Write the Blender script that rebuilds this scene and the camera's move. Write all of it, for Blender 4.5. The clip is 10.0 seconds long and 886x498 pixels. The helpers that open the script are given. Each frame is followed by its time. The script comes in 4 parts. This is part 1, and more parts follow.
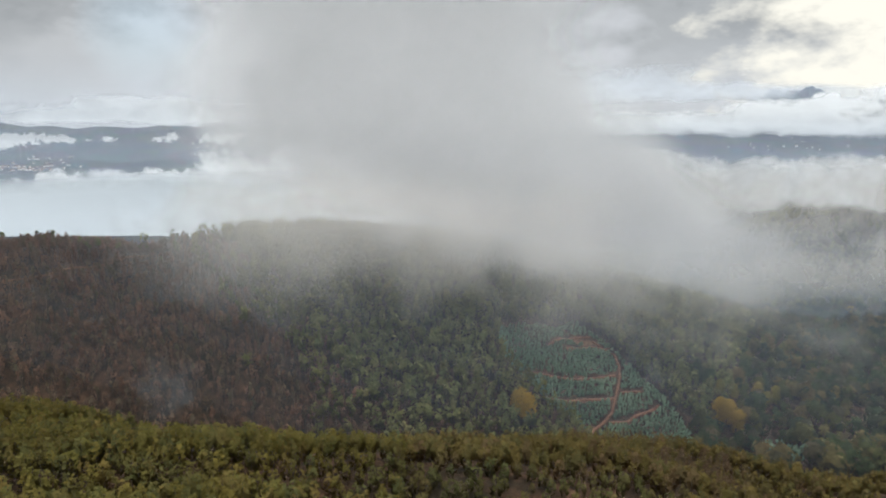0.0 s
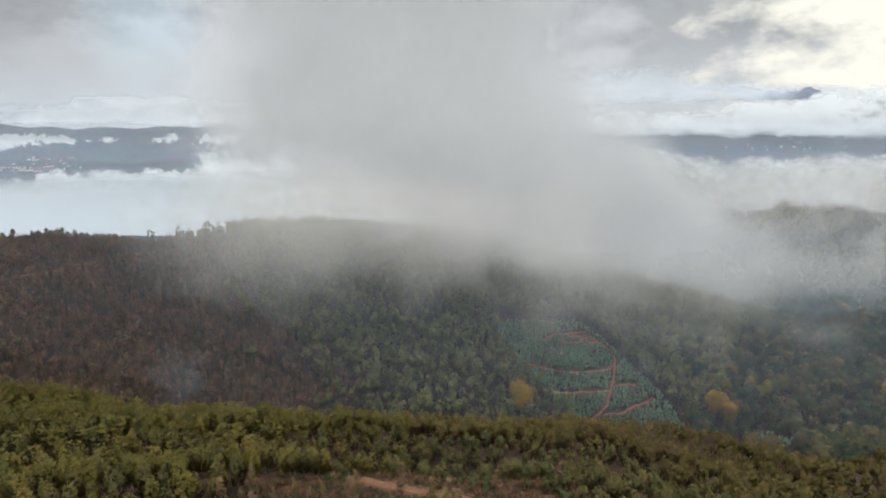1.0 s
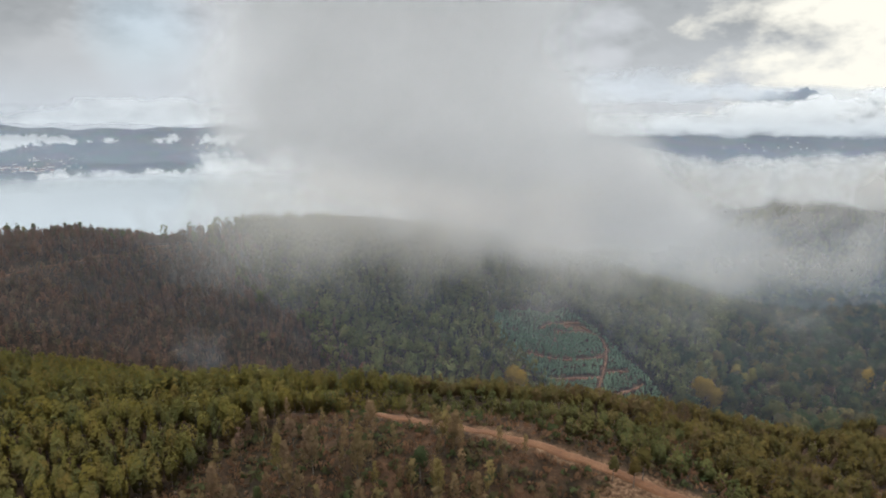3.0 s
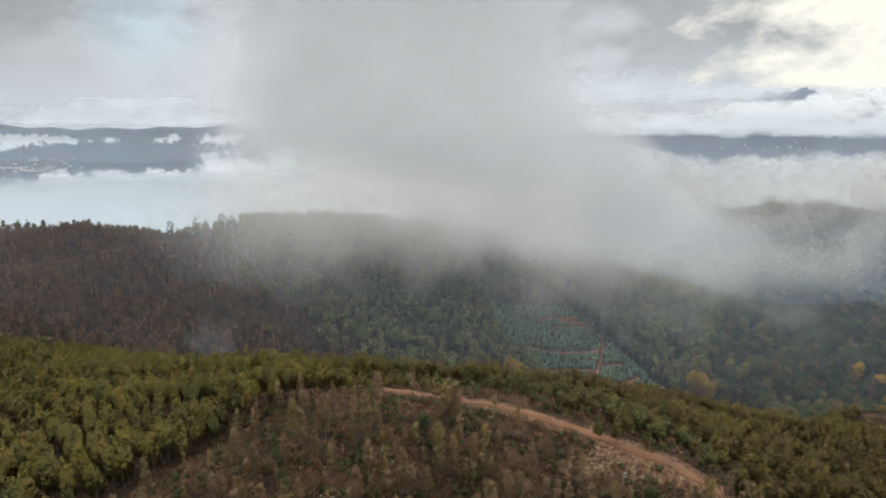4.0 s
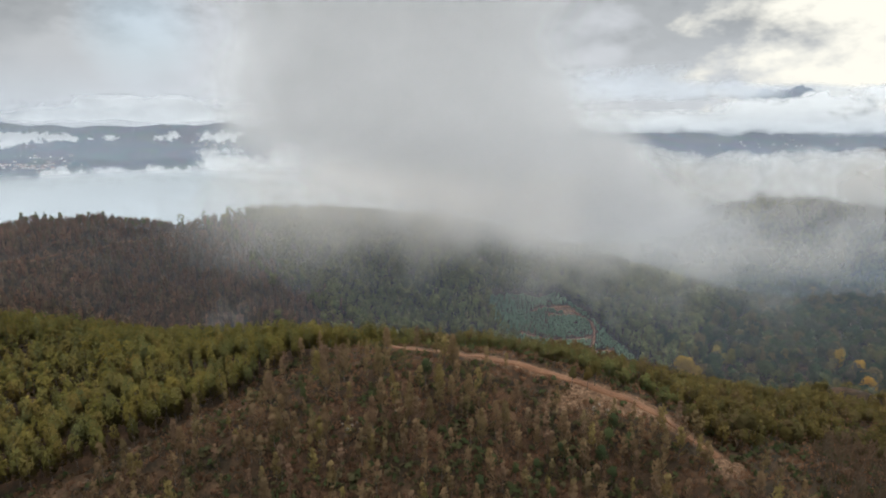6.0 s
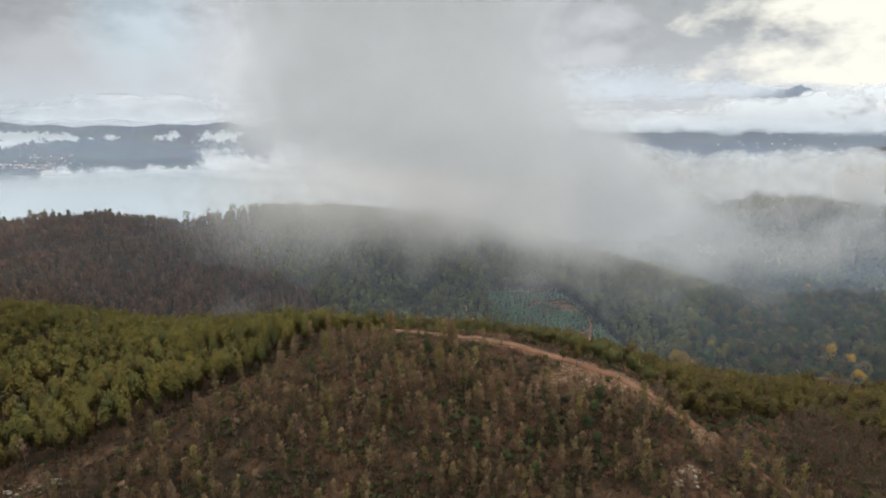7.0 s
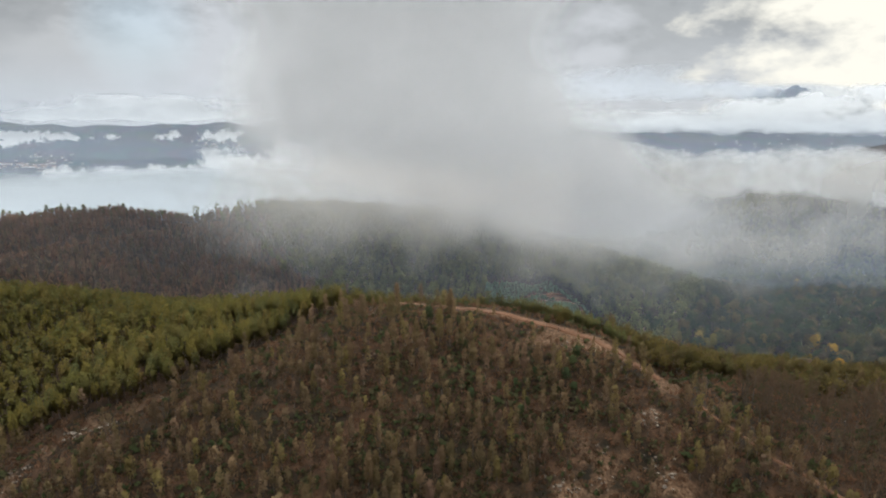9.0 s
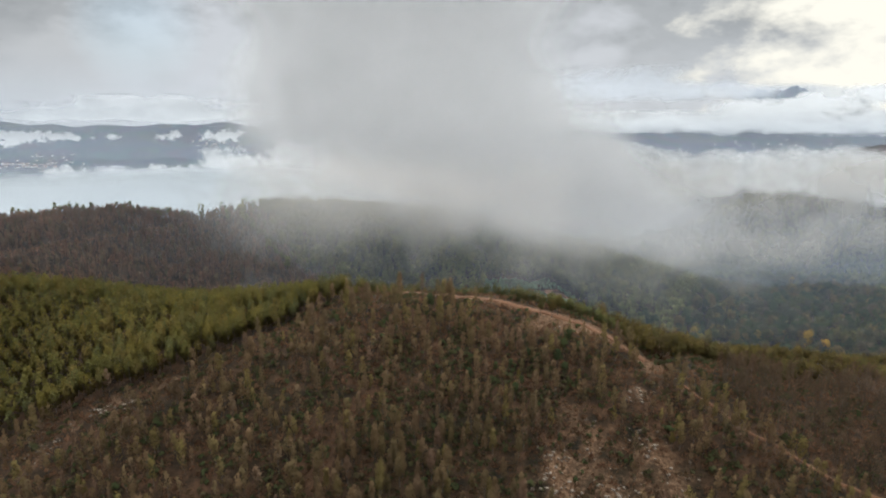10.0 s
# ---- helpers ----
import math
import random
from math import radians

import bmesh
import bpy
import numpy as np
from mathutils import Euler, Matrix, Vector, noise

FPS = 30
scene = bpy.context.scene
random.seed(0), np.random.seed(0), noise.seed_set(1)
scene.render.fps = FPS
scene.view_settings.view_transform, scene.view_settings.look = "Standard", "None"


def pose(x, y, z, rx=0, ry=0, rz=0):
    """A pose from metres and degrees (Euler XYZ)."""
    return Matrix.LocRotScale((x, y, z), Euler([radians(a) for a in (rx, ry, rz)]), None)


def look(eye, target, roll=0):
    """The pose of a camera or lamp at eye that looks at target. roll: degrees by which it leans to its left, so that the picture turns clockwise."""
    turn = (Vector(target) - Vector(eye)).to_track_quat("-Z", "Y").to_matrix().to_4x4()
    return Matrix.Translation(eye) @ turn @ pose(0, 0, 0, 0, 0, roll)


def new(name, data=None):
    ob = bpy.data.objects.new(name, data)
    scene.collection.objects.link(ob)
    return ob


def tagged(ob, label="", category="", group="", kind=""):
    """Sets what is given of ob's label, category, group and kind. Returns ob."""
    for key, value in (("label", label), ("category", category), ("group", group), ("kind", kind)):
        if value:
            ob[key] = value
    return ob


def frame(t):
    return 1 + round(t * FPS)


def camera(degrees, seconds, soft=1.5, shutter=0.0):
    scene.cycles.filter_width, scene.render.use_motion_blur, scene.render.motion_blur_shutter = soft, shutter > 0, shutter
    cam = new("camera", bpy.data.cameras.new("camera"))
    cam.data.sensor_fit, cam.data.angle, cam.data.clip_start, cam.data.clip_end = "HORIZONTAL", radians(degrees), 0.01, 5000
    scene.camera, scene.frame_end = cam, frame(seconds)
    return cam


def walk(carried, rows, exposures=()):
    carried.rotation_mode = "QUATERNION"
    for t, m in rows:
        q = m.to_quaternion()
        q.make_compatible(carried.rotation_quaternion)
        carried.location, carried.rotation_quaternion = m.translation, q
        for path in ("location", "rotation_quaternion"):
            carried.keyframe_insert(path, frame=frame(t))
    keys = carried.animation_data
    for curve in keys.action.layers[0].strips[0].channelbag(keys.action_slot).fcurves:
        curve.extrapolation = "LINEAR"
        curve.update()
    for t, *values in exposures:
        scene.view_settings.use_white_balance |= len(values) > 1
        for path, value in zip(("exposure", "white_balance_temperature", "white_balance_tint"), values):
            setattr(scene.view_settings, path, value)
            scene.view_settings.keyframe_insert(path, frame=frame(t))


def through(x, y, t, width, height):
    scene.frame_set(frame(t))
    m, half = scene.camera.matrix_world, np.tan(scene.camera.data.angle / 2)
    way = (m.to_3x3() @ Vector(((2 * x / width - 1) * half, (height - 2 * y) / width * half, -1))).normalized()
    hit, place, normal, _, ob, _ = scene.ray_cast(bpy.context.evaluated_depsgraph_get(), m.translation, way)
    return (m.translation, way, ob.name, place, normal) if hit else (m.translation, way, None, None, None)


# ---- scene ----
cam = camera(72.0, 10.0, soft=2.0)
PATH = [  # seconds, x, y, z, yaw, pitch, roll
    (0.0, -0.00, -0.0, 240.0, 0.00, -14.24, -0.01),
    (0.5, -0.09, -5.5, 240.0, -0.04, -14.20, -0.00),
    (1.0, -0.17, -11.0, 240.0, -0.08, -14.17, 0.00),
    (1.5, -0.26, -16.5, 240.0, -0.12, -14.13, 0.01),
    (2.0, -0.34, -22.0, 240.0, -0.15, -14.11, 0.01),
    (2.5, -0.43, -27.5, 240.0, -0.17, -14.10, 0.01),
    (4.0, -0.68, -44.0, 240.0, -0.20, -14.11, 0.01),
    (4.5, -0.77, -49.5, 240.0, -0.23, -14.16, 0.01),
    (5.0, -0.85, -55.0, 240.0, -0.27, -14.23, 0.01),
    (5.5, -0.94, -60.5, 240.0, -0.33, -14.29, 0.01),
    (7.0, -1.20, -77.0, 240.0, -0.41, -14.34, 0.02),
    (7.5, -1.28, -82.5, 240.0, -0.47, -14.36, 0.01),
    (8.0, -1.37, -88.0, 240.0, -0.51, -14.36, 0.01),
    (8.5, -1.45, -93.5, 240.0, -0.51, -14.35, -0.00),
    (9.0, -1.54, -99.0, 240.0, -0.51, -14.34, -0.02),
    (9.5, -1.62, -104.5, 240.0, -0.51, -14.32, -0.03),
    (10.0, -1.71, -110.0, 240.0, -0.51, -14.31, -0.05),
]
walk(cam, [(t, pose(x, y, z, 90 + pitch, roll, yaw)) for t, x, y, z, yaw, pitch, roll in PATH])
scene.cycles.transparent_max_bounces = 128

# ---- world, sun, exposure ----
SUN_AZIMUTH, SUN_HEIGHT = 34.0, 32.0      # to the right of straight ahead; above the horizon


def socket(tree, node, name, value):
    item = node.inputs[name]
    if hasattr(value, "is_output"):
        tree.links.new(value, item)
    else:
        item.default_value = value


def make(tree, kind, **given):
    """A shader node; inputs by name with _ for a space, settings with a leading set_."""
    node = tree.nodes.new("ShaderNode" + kind)
    for key, value in given.items():
        if key == "set_blend":
            node.blend_type = value
        elif key == "set_op":
            node.operation = value
        elif key == "set_data":
            node.data_type = value
        elif key == "set_name":
            node.attribute_name = value
        elif key[0] == "i" and key[1:].isdigit():
            socket(tree, node, int(key[1:]), value)
        else:
            socket(tree, node, key.replace("_", " "), value)
    return node


def ramp(tree, value, *stops):
    node = tree.nodes.new("ShaderNodeValToRGB")
    tree.links.new(value, node.inputs[0])
    while len(node.color_ramp.elements) < len(stops):
        node.color_ramp.elements.new(0.5)
    for e, (at, colour) in zip(node.color_ramp.elements, stops):
        e.position = at
        e.color = (*colour, 1) if isinstance(colour, tuple) else (colour, colour, colour, 1)
    return node.outputs[0]


def blend(tree, factor, a, b, how="MIX"):
    node = tree.nodes.new("ShaderNodeMixRGB")
    node.blend_type = how
    for k, v in enumerate((factor, a, b)):
        if isinstance(v, tuple):
            v = (*v, 1)
        socket(tree, node, k, v)
    return node.outputs[0]


def calc(tree, op, a, b=0.0, c=0.0):
    node = tree.nodes.new("ShaderNodeMath")
    node.operation = op
    for k, v in enumerate((a, b, c)):
        socket(tree, node, k, v)
    return node.outputs[0]


def noise_of(tree, vector, scale, detail=4.0, rough=0.55, warp=0.0):
    n = make(tree, "TexNoise", Vector=vector, Scale=scale, Detail=detail, Roughness=rough, Distortion=warp)
    return n.outputs[0]


def build_world():
    world = bpy.data.worlds.new("overcast_sky")
    world.use_nodes = True
    scene.world = world
    t = world.node_tree
    t.nodes.clear()
    way = t.nodes.new("ShaderNodeTexCoord").outputs["Generated"]
    sky = t.nodes.new("ShaderNodeTexSky")
    sky.sky_type, sky.sun_disc = "NISHITA", False
    sky.sun_elevation, sky.sun_rotation = radians(SUN_HEIGHT), radians(SUN_AZIMUTH)
    blue = blend(t, 1.0, sky.outputs[0], (0.12, 0.12, 0.12), "MULTIPLY")
    # the cloud deck: heaped layers, flattened towards the horizon
    axes = make(t, "SeparateXYZ", Vector=way)
    height = axes.outputs[2]
    heaps = make(t, "CombineXYZ", X=calc(t, "MULTIPLY", axes.outputs[0], 5.5), Y=calc(t, "MULTIPLY", axes.outputs[1], 5.5), Z=calc(t, "MULTIPLY", height, 11.0)).outputs[0]
    big = noise_of(t, heaps, 0.75, 3.0, 0.5, 0.2)
    small = noise_of(t, heaps, 2.1, 9.0, 0.55, 0.1)
    fluff = noise_of(t, heaps, 4.8, 10.0, 0.58, 0.1)
    body = calc(t, "ADD", calc(t, "MULTIPLY", big, 0.45), calc(t, "ADD", calc(t, "MULTIPLY", small, 0.30), calc(t, "MULTIPLY", fluff, 0.25)))
    # pale near the horizon, a heavier grey underside above, lighter again overhead
    level = calc(t, "ADD", height, calc(t, "MULTIPLY", calc(t, "SUBTRACT", big, 0.5), 0.07))
    deck = ramp(t, level, (0.0, (0.61, 0.645, 0.68)), (0.05, (0.55, 0.58, 0.61)), (0.105, (0.37, 0.395, 0.416)), (0.26, (0.34, 0.362, 0.38)), (0.45, (0.48, 0.515, 0.54)))
    deck = blend(t, 1.0, deck, ramp(t, body, (0.34, 0.84), (0.66, 1.16)), "MULTIPLY")

    def heap(side, up, reach, tone, amount, under):
        """A soft-edged part of the deck in one direction (degrees aside and up), with a tone of its own."""
        toward = (math.sin(radians(side)) * math.cos(radians(up)), math.cos(radians(side)) * math.cos(radians(up)), math.sin(radians(up)))
        near = make(t, "VectorMath", set_op="DOT_PRODUCT", i0=way, i1=toward).outputs["Value"]
        drop = 1 - math.cos(radians(reach))
        near = calc(t, "ADD", near, calc(t, "MULTIPLY", calc(t, "SUBTRACT", small, 0.5), 7.0 * drop))
        return blend(t, ramp(t, near, (1 - 1.9 * drop, 0.0), (1 - 0.1 * drop, amount)), under, tone)
    deck = heap(18, 8.2, 6.5, (0.47, 0.495, 0.515), 0.75, deck)
    deck = heap(-34, 7.5, 7.0, (0.37, 0.392, 0.41), 0.7, deck)
    deck = heap(11, 3.2, 5.0, (0.67, 0.70, 0.745), 0.7, deck)
    deck = heap(-20.5, 2.6, 6.0, (0.64, 0.675, 0.72), 0.9, deck)
    deck = heap(-31, 0.6, 4.5, (0.60, 0.625, 0.65), 0.7, deck)
    # a thin place where blue shows, and the bright break towards the sun
    deck = heap(-24.8, 4.7, 1.5, blend(t, 0.75, blue, (0.60, 0.76, 0.90)), 0.5, deck)
    colour = heap(37, 5.0, 10.6, (1.02, 1.0, 0.90), 1.0, deck)
    # an overcast sky is about three times as bright overhead as at the horizon
    high = ramp(t, height, (0.14, 0.0), (0.75, 1.0))
    back = make(t, "Background", Color=colour, Strength=calc(t, "ADD", 1.0, calc(t, "MULTIPLY", high, 3.2)))
    t.links.new(back.outputs[0], make(t, "OutputWorld").inputs[0])


build_world()
sun = new("sun", bpy.data.lights.new("sun", "SUN"))
sun.data.energy, sun.data.angle, sun.data.color = 1.2, radians(14), (1.0, 0.95, 0.88)
sun.matrix_world = look((0, 0, 400), (-math.sin(radians(SUN_AZIMUTH)) * math.cos(radians(SUN_HEIGHT)), -math.cos(radians(SUN_AZIMUTH)) * math.cos(radians(SUN_HEIGHT)), 400 - math.sin(radians(SUN_HEIGHT))))


# ---- materials ----
def material(name):
    m = bpy.data.materials.new(name)
    m.use_nodes = True
    m.node_tree.nodes.clear()
    return m, m.node_tree


def finish(t, shader):
    t.links.new(shader, make(t, "OutputMaterial").inputs[0])


def leaf_material(name, colours, through=0.3, lift=0.42, gain=1.0):
    """Foliage: the tree's own tint over a palette, with each leaf a little off; soft light through the leaves."""
    m, t = material(name)
    tint = make(t, "Attribute", set_name="tint")
    own = tint.outputs["Fac"]
    info = t.nodes.new("ShaderNodeObjectInfo").outputs["Random"]
    geo = t.nodes.new("ShaderNodeNewGeometry")
    each = geo.outputs["Random Per Island"]
    pick = calc(t, "FRACT", calc(t, "ADD", own, info))
    base = ramp(t, pick, *[(k / (len(colours) - 1) if len(colours) > 1 else 0.0, c) for k, c in enumerate(colours)])
    patch = noise_of(t, geo.outputs["Position"], 0.025, 3.0)
    base = blend(t, 1.0, base, ramp(t, patch, (0.3, 0.78 * gain), (0.7, 1.16 * gain)), "MULTIPLY")
    base = blend(t, 1.0, base, ramp(t, each, (0.0, 0.90), (1.0, 1.10)), "MULTIPLY")
    out_way = make(t, "Attribute", set_name="outward").outputs["Vector"]
    turned = t.nodes.new("ShaderNodeVectorTransform")
    turned.vector_type, turned.convert_from, turned.convert_to = "NORMAL", "OBJECT", "WORLD"
    t.links.new(out_way, turned.inputs[0])
    face = make(t, "VectorMath", set_op="NORMALIZE", i0=make(t, "VectorMath", set_op="ADD", i0=turned.outputs[0], i1=(0.0, 0.0, lift)).outputs[0]).outputs[0]
    # a leaf takes the light of its crown's outer side, whichever way it is turned
    one = make(t, "BsdfDiffuse", Color=base, Normal=face)
    other = make(t, "BsdfTranslucent", Color=base, Normal=make(t, "VectorMath", set_op="SCALE", i0=face, Scale=-1.0).outputs[0])
    front = make(t, "AddShader", i0=one.outputs[0], i1=other.outputs[0])
    back = make(t, "BsdfTranslucent", Color=base, Normal=face)
    both = make(t, "MixShader", Fac=through, i1=front.outputs[0], i2=back.outputs[0])
    finish(t, both.outputs[0])
    return m


def bark_material(name, a, b):
    m, t = material(name)
    where = t.nodes.new("ShaderNodeNewGeometry").outputs["Position"]
    n = noise_of(t, where, 3.0, 5.0)
    p = make(t, "BsdfPrincipled", Base_Color=ramp(t, n, (0.3, a), (0.7, b)), Roughness=0.9)
    p.inputs["Normal"].default_value = (0, 0, 0)
    bump = make(t, "Bump", Strength=0.5, Distance=0.05, Height=n)
    t.links.new(bump.outputs[0], p.inputs["Normal"])
    finish(t, p.outputs[0])
    return m


def ground_material():
    m, t = material("heath_and_soil")
    where = t.nodes.new("ShaderNodeNewGeometry").outputs["Position"]
    bare = make(t, "Attribute", set_name="bare").outputs["Fac"]
    far = make(t, "Attribute", set_name="farmed").outputs["Fac"]
    big, mid, fine = noise_of(t, where, 0.035, 4.0), noise_of(t, where, 0.22, 5.0, 0.6), noise_of(t, where, 1.6, 4.0, 0.65)
    heath = ramp(t, mid, (0.32, (0.014, 0.010, 0.006)), (0.47, (0.034, 0.019, 0.010)), (0.58, (0.058, 0.030, 0.016)), (0.72, (0.092, 0.049, 0.026)))
    heath = blend(t, ramp(t, big, (0.45, 0.0), (0.65, 0.5)), heath, (0.015, 0.015, 0.008))
    soil = ramp(t, fine, (0.3, (0.058, 0.030, 0.015)), (0.5, (0.102, 0.056, 0.030)), (0.72, (0.165, 0.104, 0.066)))
    edge = calc(t, "ADD", bare, calc(t, "MULTIPLY", calc(t, "SUBTRACT", mid, 0.5), 0.9))
    near = blend(t, ramp(t, edge, (0.35, 0.0), (0.65, 1.0)), heath, soil)
    near = blend(t, 1.0, near, ramp(t, fine, (0.3, 0.5), (0.7, 1.6)), "MULTIPLY")
    # beyond the near hills, and on the mountain, the colour turns blue-grey with fields
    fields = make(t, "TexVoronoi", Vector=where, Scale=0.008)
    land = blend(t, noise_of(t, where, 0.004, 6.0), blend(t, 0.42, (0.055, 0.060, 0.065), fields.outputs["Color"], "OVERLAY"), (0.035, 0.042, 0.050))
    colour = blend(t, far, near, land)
    p = make(t, "BsdfPrincipled", Base_Color=colour, Roughness=0.95)
    p.inputs["Specular IOR Level"].default_value = 0.15
    bump = make(t, "Bump", Strength=0.8, Distance=0.35, Height=calc(t, "ADD", mid, calc(t, "MULTIPLY", fine, 0.4)))
    t.links.new(bump.outputs[0], p.inputs["Normal"])
    finish(t, p.outputs[0])
    return m


def track_material():
    m, t = material("red_earth")
    where = t.nodes.new("ShaderNodeNewGeometry").outputs["Position"]
    mid, fine = noise_of(t, where, 0.35, 5.0, 0.6), noise_of(t, where, 2.4, 4.0, 0.65)
    c = ramp(t, mid, (0.3, (0.098, 0.040, 0.016)), (0.5, (0.135, 0.057, 0.023)), (0.7, (0.165, 0.076, 0.034)))
    c = blend(t, 1.0, c, ramp(t, fine, (0.3, 0.72), (0.7, 1.2)), "MULTIPLY")
    p = make(t, "BsdfPrincipled", Base_Color=c, Roughness=0.95)
    bump = make(t, "Bump", Strength=0.6, Distance=0.12, Height=fine)
    t.links.new(bump.outputs[0], p.inputs["Normal"])
    finish(t, p.outputs[0])
    return m


def rock_material():
    m, t = material("pale_rock")
    where = t.nodes.new("ShaderNodeNewGeometry").outputs["Position"]
    n, f = noise_of(t, where, 0.9, 5.0), noise_of(t, where, 5.0, 4.0, 0.7)
    c = ramp(t, n, (0.3, (0.080, 0.055, 0.038)), (0.5, (0.155, 0.115, 0.082)), (0.7, (0.25, 0.198, 0.145)))
    c = blend(t, 1.0, c, ramp(t, f, (0.3, 0.7), (0.7, 1.2)), "MULTIPLY")
    p = make(t, "BsdfPrincipled", Base_Color=c, Roughness=0.85)
    bump = make(t, "Bump", Strength=0.7, Distance=0.08, Height=f)
    t.links.new(bump.outputs[0], p.inputs["Normal"])
    finish(t, p.outputs[0])
    return m


def cloud_material(name, size, ragged, thick, colour=(0.93, 0.94, 0.95), soft=0.30, squash=1.0, billow=1.2, detail=5.0):
    """Vapour: how much of it hangs at a place comes from the sheet's own body, broken up by billows of that size."""
    m, t = material(name)
    where = t.nodes.new("ShaderNodeNewGeometry").outputs["Position"]
    body = make(t, "Attribute", set_name="body").outputs["Fac"]
    d, facing = body, make(t, "Attribute", set_name="outward").outputs["Vector"]
    if ragged:
        spread = make(t, "VectorMath", set_op="MULTIPLY", i0=where, i1=(1.0, 1.0, squash)).outputs[0]
        n = make(t, "TexNoise", Vector=spread, Scale=1.0 / size, Detail=detail, Roughness=0.57, Distortion=0.3)
        d = calc(t, "ADD", body, calc(t, "MULTIPLY", calc(t, "SUBTRACT", n.outputs[0], 0.5), ragged))
        # billows face this way and that
        tilt = make(t, "VectorMath", set_op="MULTIPLY_ADD", i0=n.outputs["Color"], i1=(billow, 0.3 * billow, billow), i2=facing).outputs[0]
        facing = make(t, "VectorMath", set_op="NORMALIZE", i0=make(t, "VectorMath", set_op="ADD", i0=tilt, i1=(-0.5 * billow, -0.15 * billow, -0.5 * billow)).outputs[0]).outputs[0]
    node = t.nodes.new("ShaderNodeMapRange")
    node.interpolation_type = "SMOOTHSTEP"
    for k, v in ((0, d), (1, 0.20), (2, 0.20 + soft), (3, 0.0), (4, thick)):
        socket(t, node, k, v)
    alpha = calc(t, "MULTIPLY", node.outputs[0], ramp(t, body, (0.02, 0.0), (0.2, 1.0)))
    lit = make(t, "BsdfDiffuse", Color=(*colour, 1), Normal=facing)
    clear = t.nodes.new("ShaderNodeBsdfTransparent")
    finish(t, make(t, "MixShader", Fac=alpha, i1=clear.outputs[0], i2=lit.outputs[0]).outputs[0])
    return m


GROUND, TRACK, ROCK = ground_material(), track_material(), rock_material()
BARK = bark_material("grey_brown_bark", (0.075, 0.058, 0.044), (0.16, 0.13, 0.105))
PALE_BARK = bark_material("pale_bark", (0.085, 0.068, 0.052), (0.19, 0.16, 0.13))
LEAF_YOUNG = leaf_material("olive_green_needles", [(0.080, 0.069, 0.020), (0.112, 0.086, 0.022), (0.078, 0.073, 0.026), (0.115, 0.082, 0.025), (0.065, 0.065, 0.026), (0.099, 0.084, 0.022)], 0.10, 0.0, 1.0)
LEAF_DARK = leaf_material("dark_green_leaves", [(0.078, 0.080, 0.030), (0.104, 0.097, 0.035), (0.088, 0.090, 0.034), (0.110, 0.096, 0.038), (0.070, 0.076, 0.033), (0.094, 0.090, 0.034)], 0.12, 0.05, 1.1)
LEAF_BROWN = leaf_material("brown_twigs", [(0.138, 0.078, 0.050), (0.162, 0.088, 0.056), (0.112, 0.084, 0.054), (0.148, 0.086, 0.062), (0.096, 0.082, 0.048), (0.128, 0.072, 0.048)], 0.2, 0.25)
LEAF_RUSSET = leaf_material("russet_twigs", [(0.08, 0.053, 0.034), (0.098, 0.062, 0.039), (0.072, 0.055, 0.033), (0.086, 0.061, 0.043)])
LEAF_GOLD = leaf_material("thin_golden_leaves", [(0.150, 0.097, 0.056), (0.172, 0.112, 0.058), (0.130, 0.097, 0.047), (0.156, 0.095, 0.062), (0.162, 0.124, 0.044), (0.136, 0.088, 0.058)], 0.35, 0.4)
LEAF_OCHRE = leaf_material("ochre_leaves", [(0.150, 0.115, 0.024), (0.120, 0.100, 0.030), (0.170, 0.120, 0.034), (0.110, 0.085, 0.036)])
LEAF_YELLOW = leaf_material("autumn_yellow_leaves", [(0.300, 0.155, 0.020), (0.235, 0.145, 0.023), (0.330, 0.190, 0.026), (0.180, 0.120, 0.028)])
LEAF_MIXED = leaf_material("mixed_autumn_leaves", [(0.034, 0.042, 0.017), (0.058, 0.054, 0.019), (0.084, 0.062, 0.026), (0.026, 0.034, 0.017), (0.067, 0.053, 0.030), (0.030, 0.039, 0.019), (0.041, 0.047, 0.019)], 0.2, 0.2, 1.15)
LEAF_TEAL = leaf_material("blue_green_saplings", [(0.100, 0.145, 0.088), (0.130, 0.180, 0.112), (0.106, 0.145, 0.090), (0.140, 0.190, 0.120)], 0.2, 0.3)
LEAF_SHRUB = leaf_material("heath_shrub_leaves", [(0.034, 0.044, 0.018), (0.050, 0.052, 0.022), (0.070, 0.052, 0.029), (0.036, 0.048, 0.019), (0.056, 0.050, 0.025)], 0.2, 0.4)
LEAF_PINE = leaf_material("pine_needles", [(0.036, 0.046, 0.020), (0.050, 0.056, 0.023), (0.033, 0.043, 0.020)], 0.15, 0.2)
LEAF_CREST = leaf_material("fresh_green_leaves", [(0.068, 0.069, 0.025), (0.086, 0.071, 0.026), (0.060, 0.066, 0.026), (0.096, 0.072, 0.029)], 0.12, 0.05)
LEAF_OLIVE = leaf_material("olive_yellow_leaves", [(0.071, 0.057, 0.019), (0.087, 0.062, 0.021), (0.062, 0.055, 0.021), (0.082, 0.054, 0.027)], 0.12, 0.05)
LEAF_BRACKEN = leaf_material("dead_bracken", [(0.132, 0.070, 0.040), (0.098, 0.058, 0.035), (0.160, 0.086, 0.050), (0.088, 0.062, 0.032)], 0.2, 0.6)

# ---- the lie of the land ----
def soft_max(a, b, k):
    """The higher of two slopes, with the fold between them rounded over about k metres."""
    h = np.clip(0.5 + 0.5 * (a - b) / k, 0.0, 1.0)
    return b + (a - b) * h + k * h * (1.0 - h)


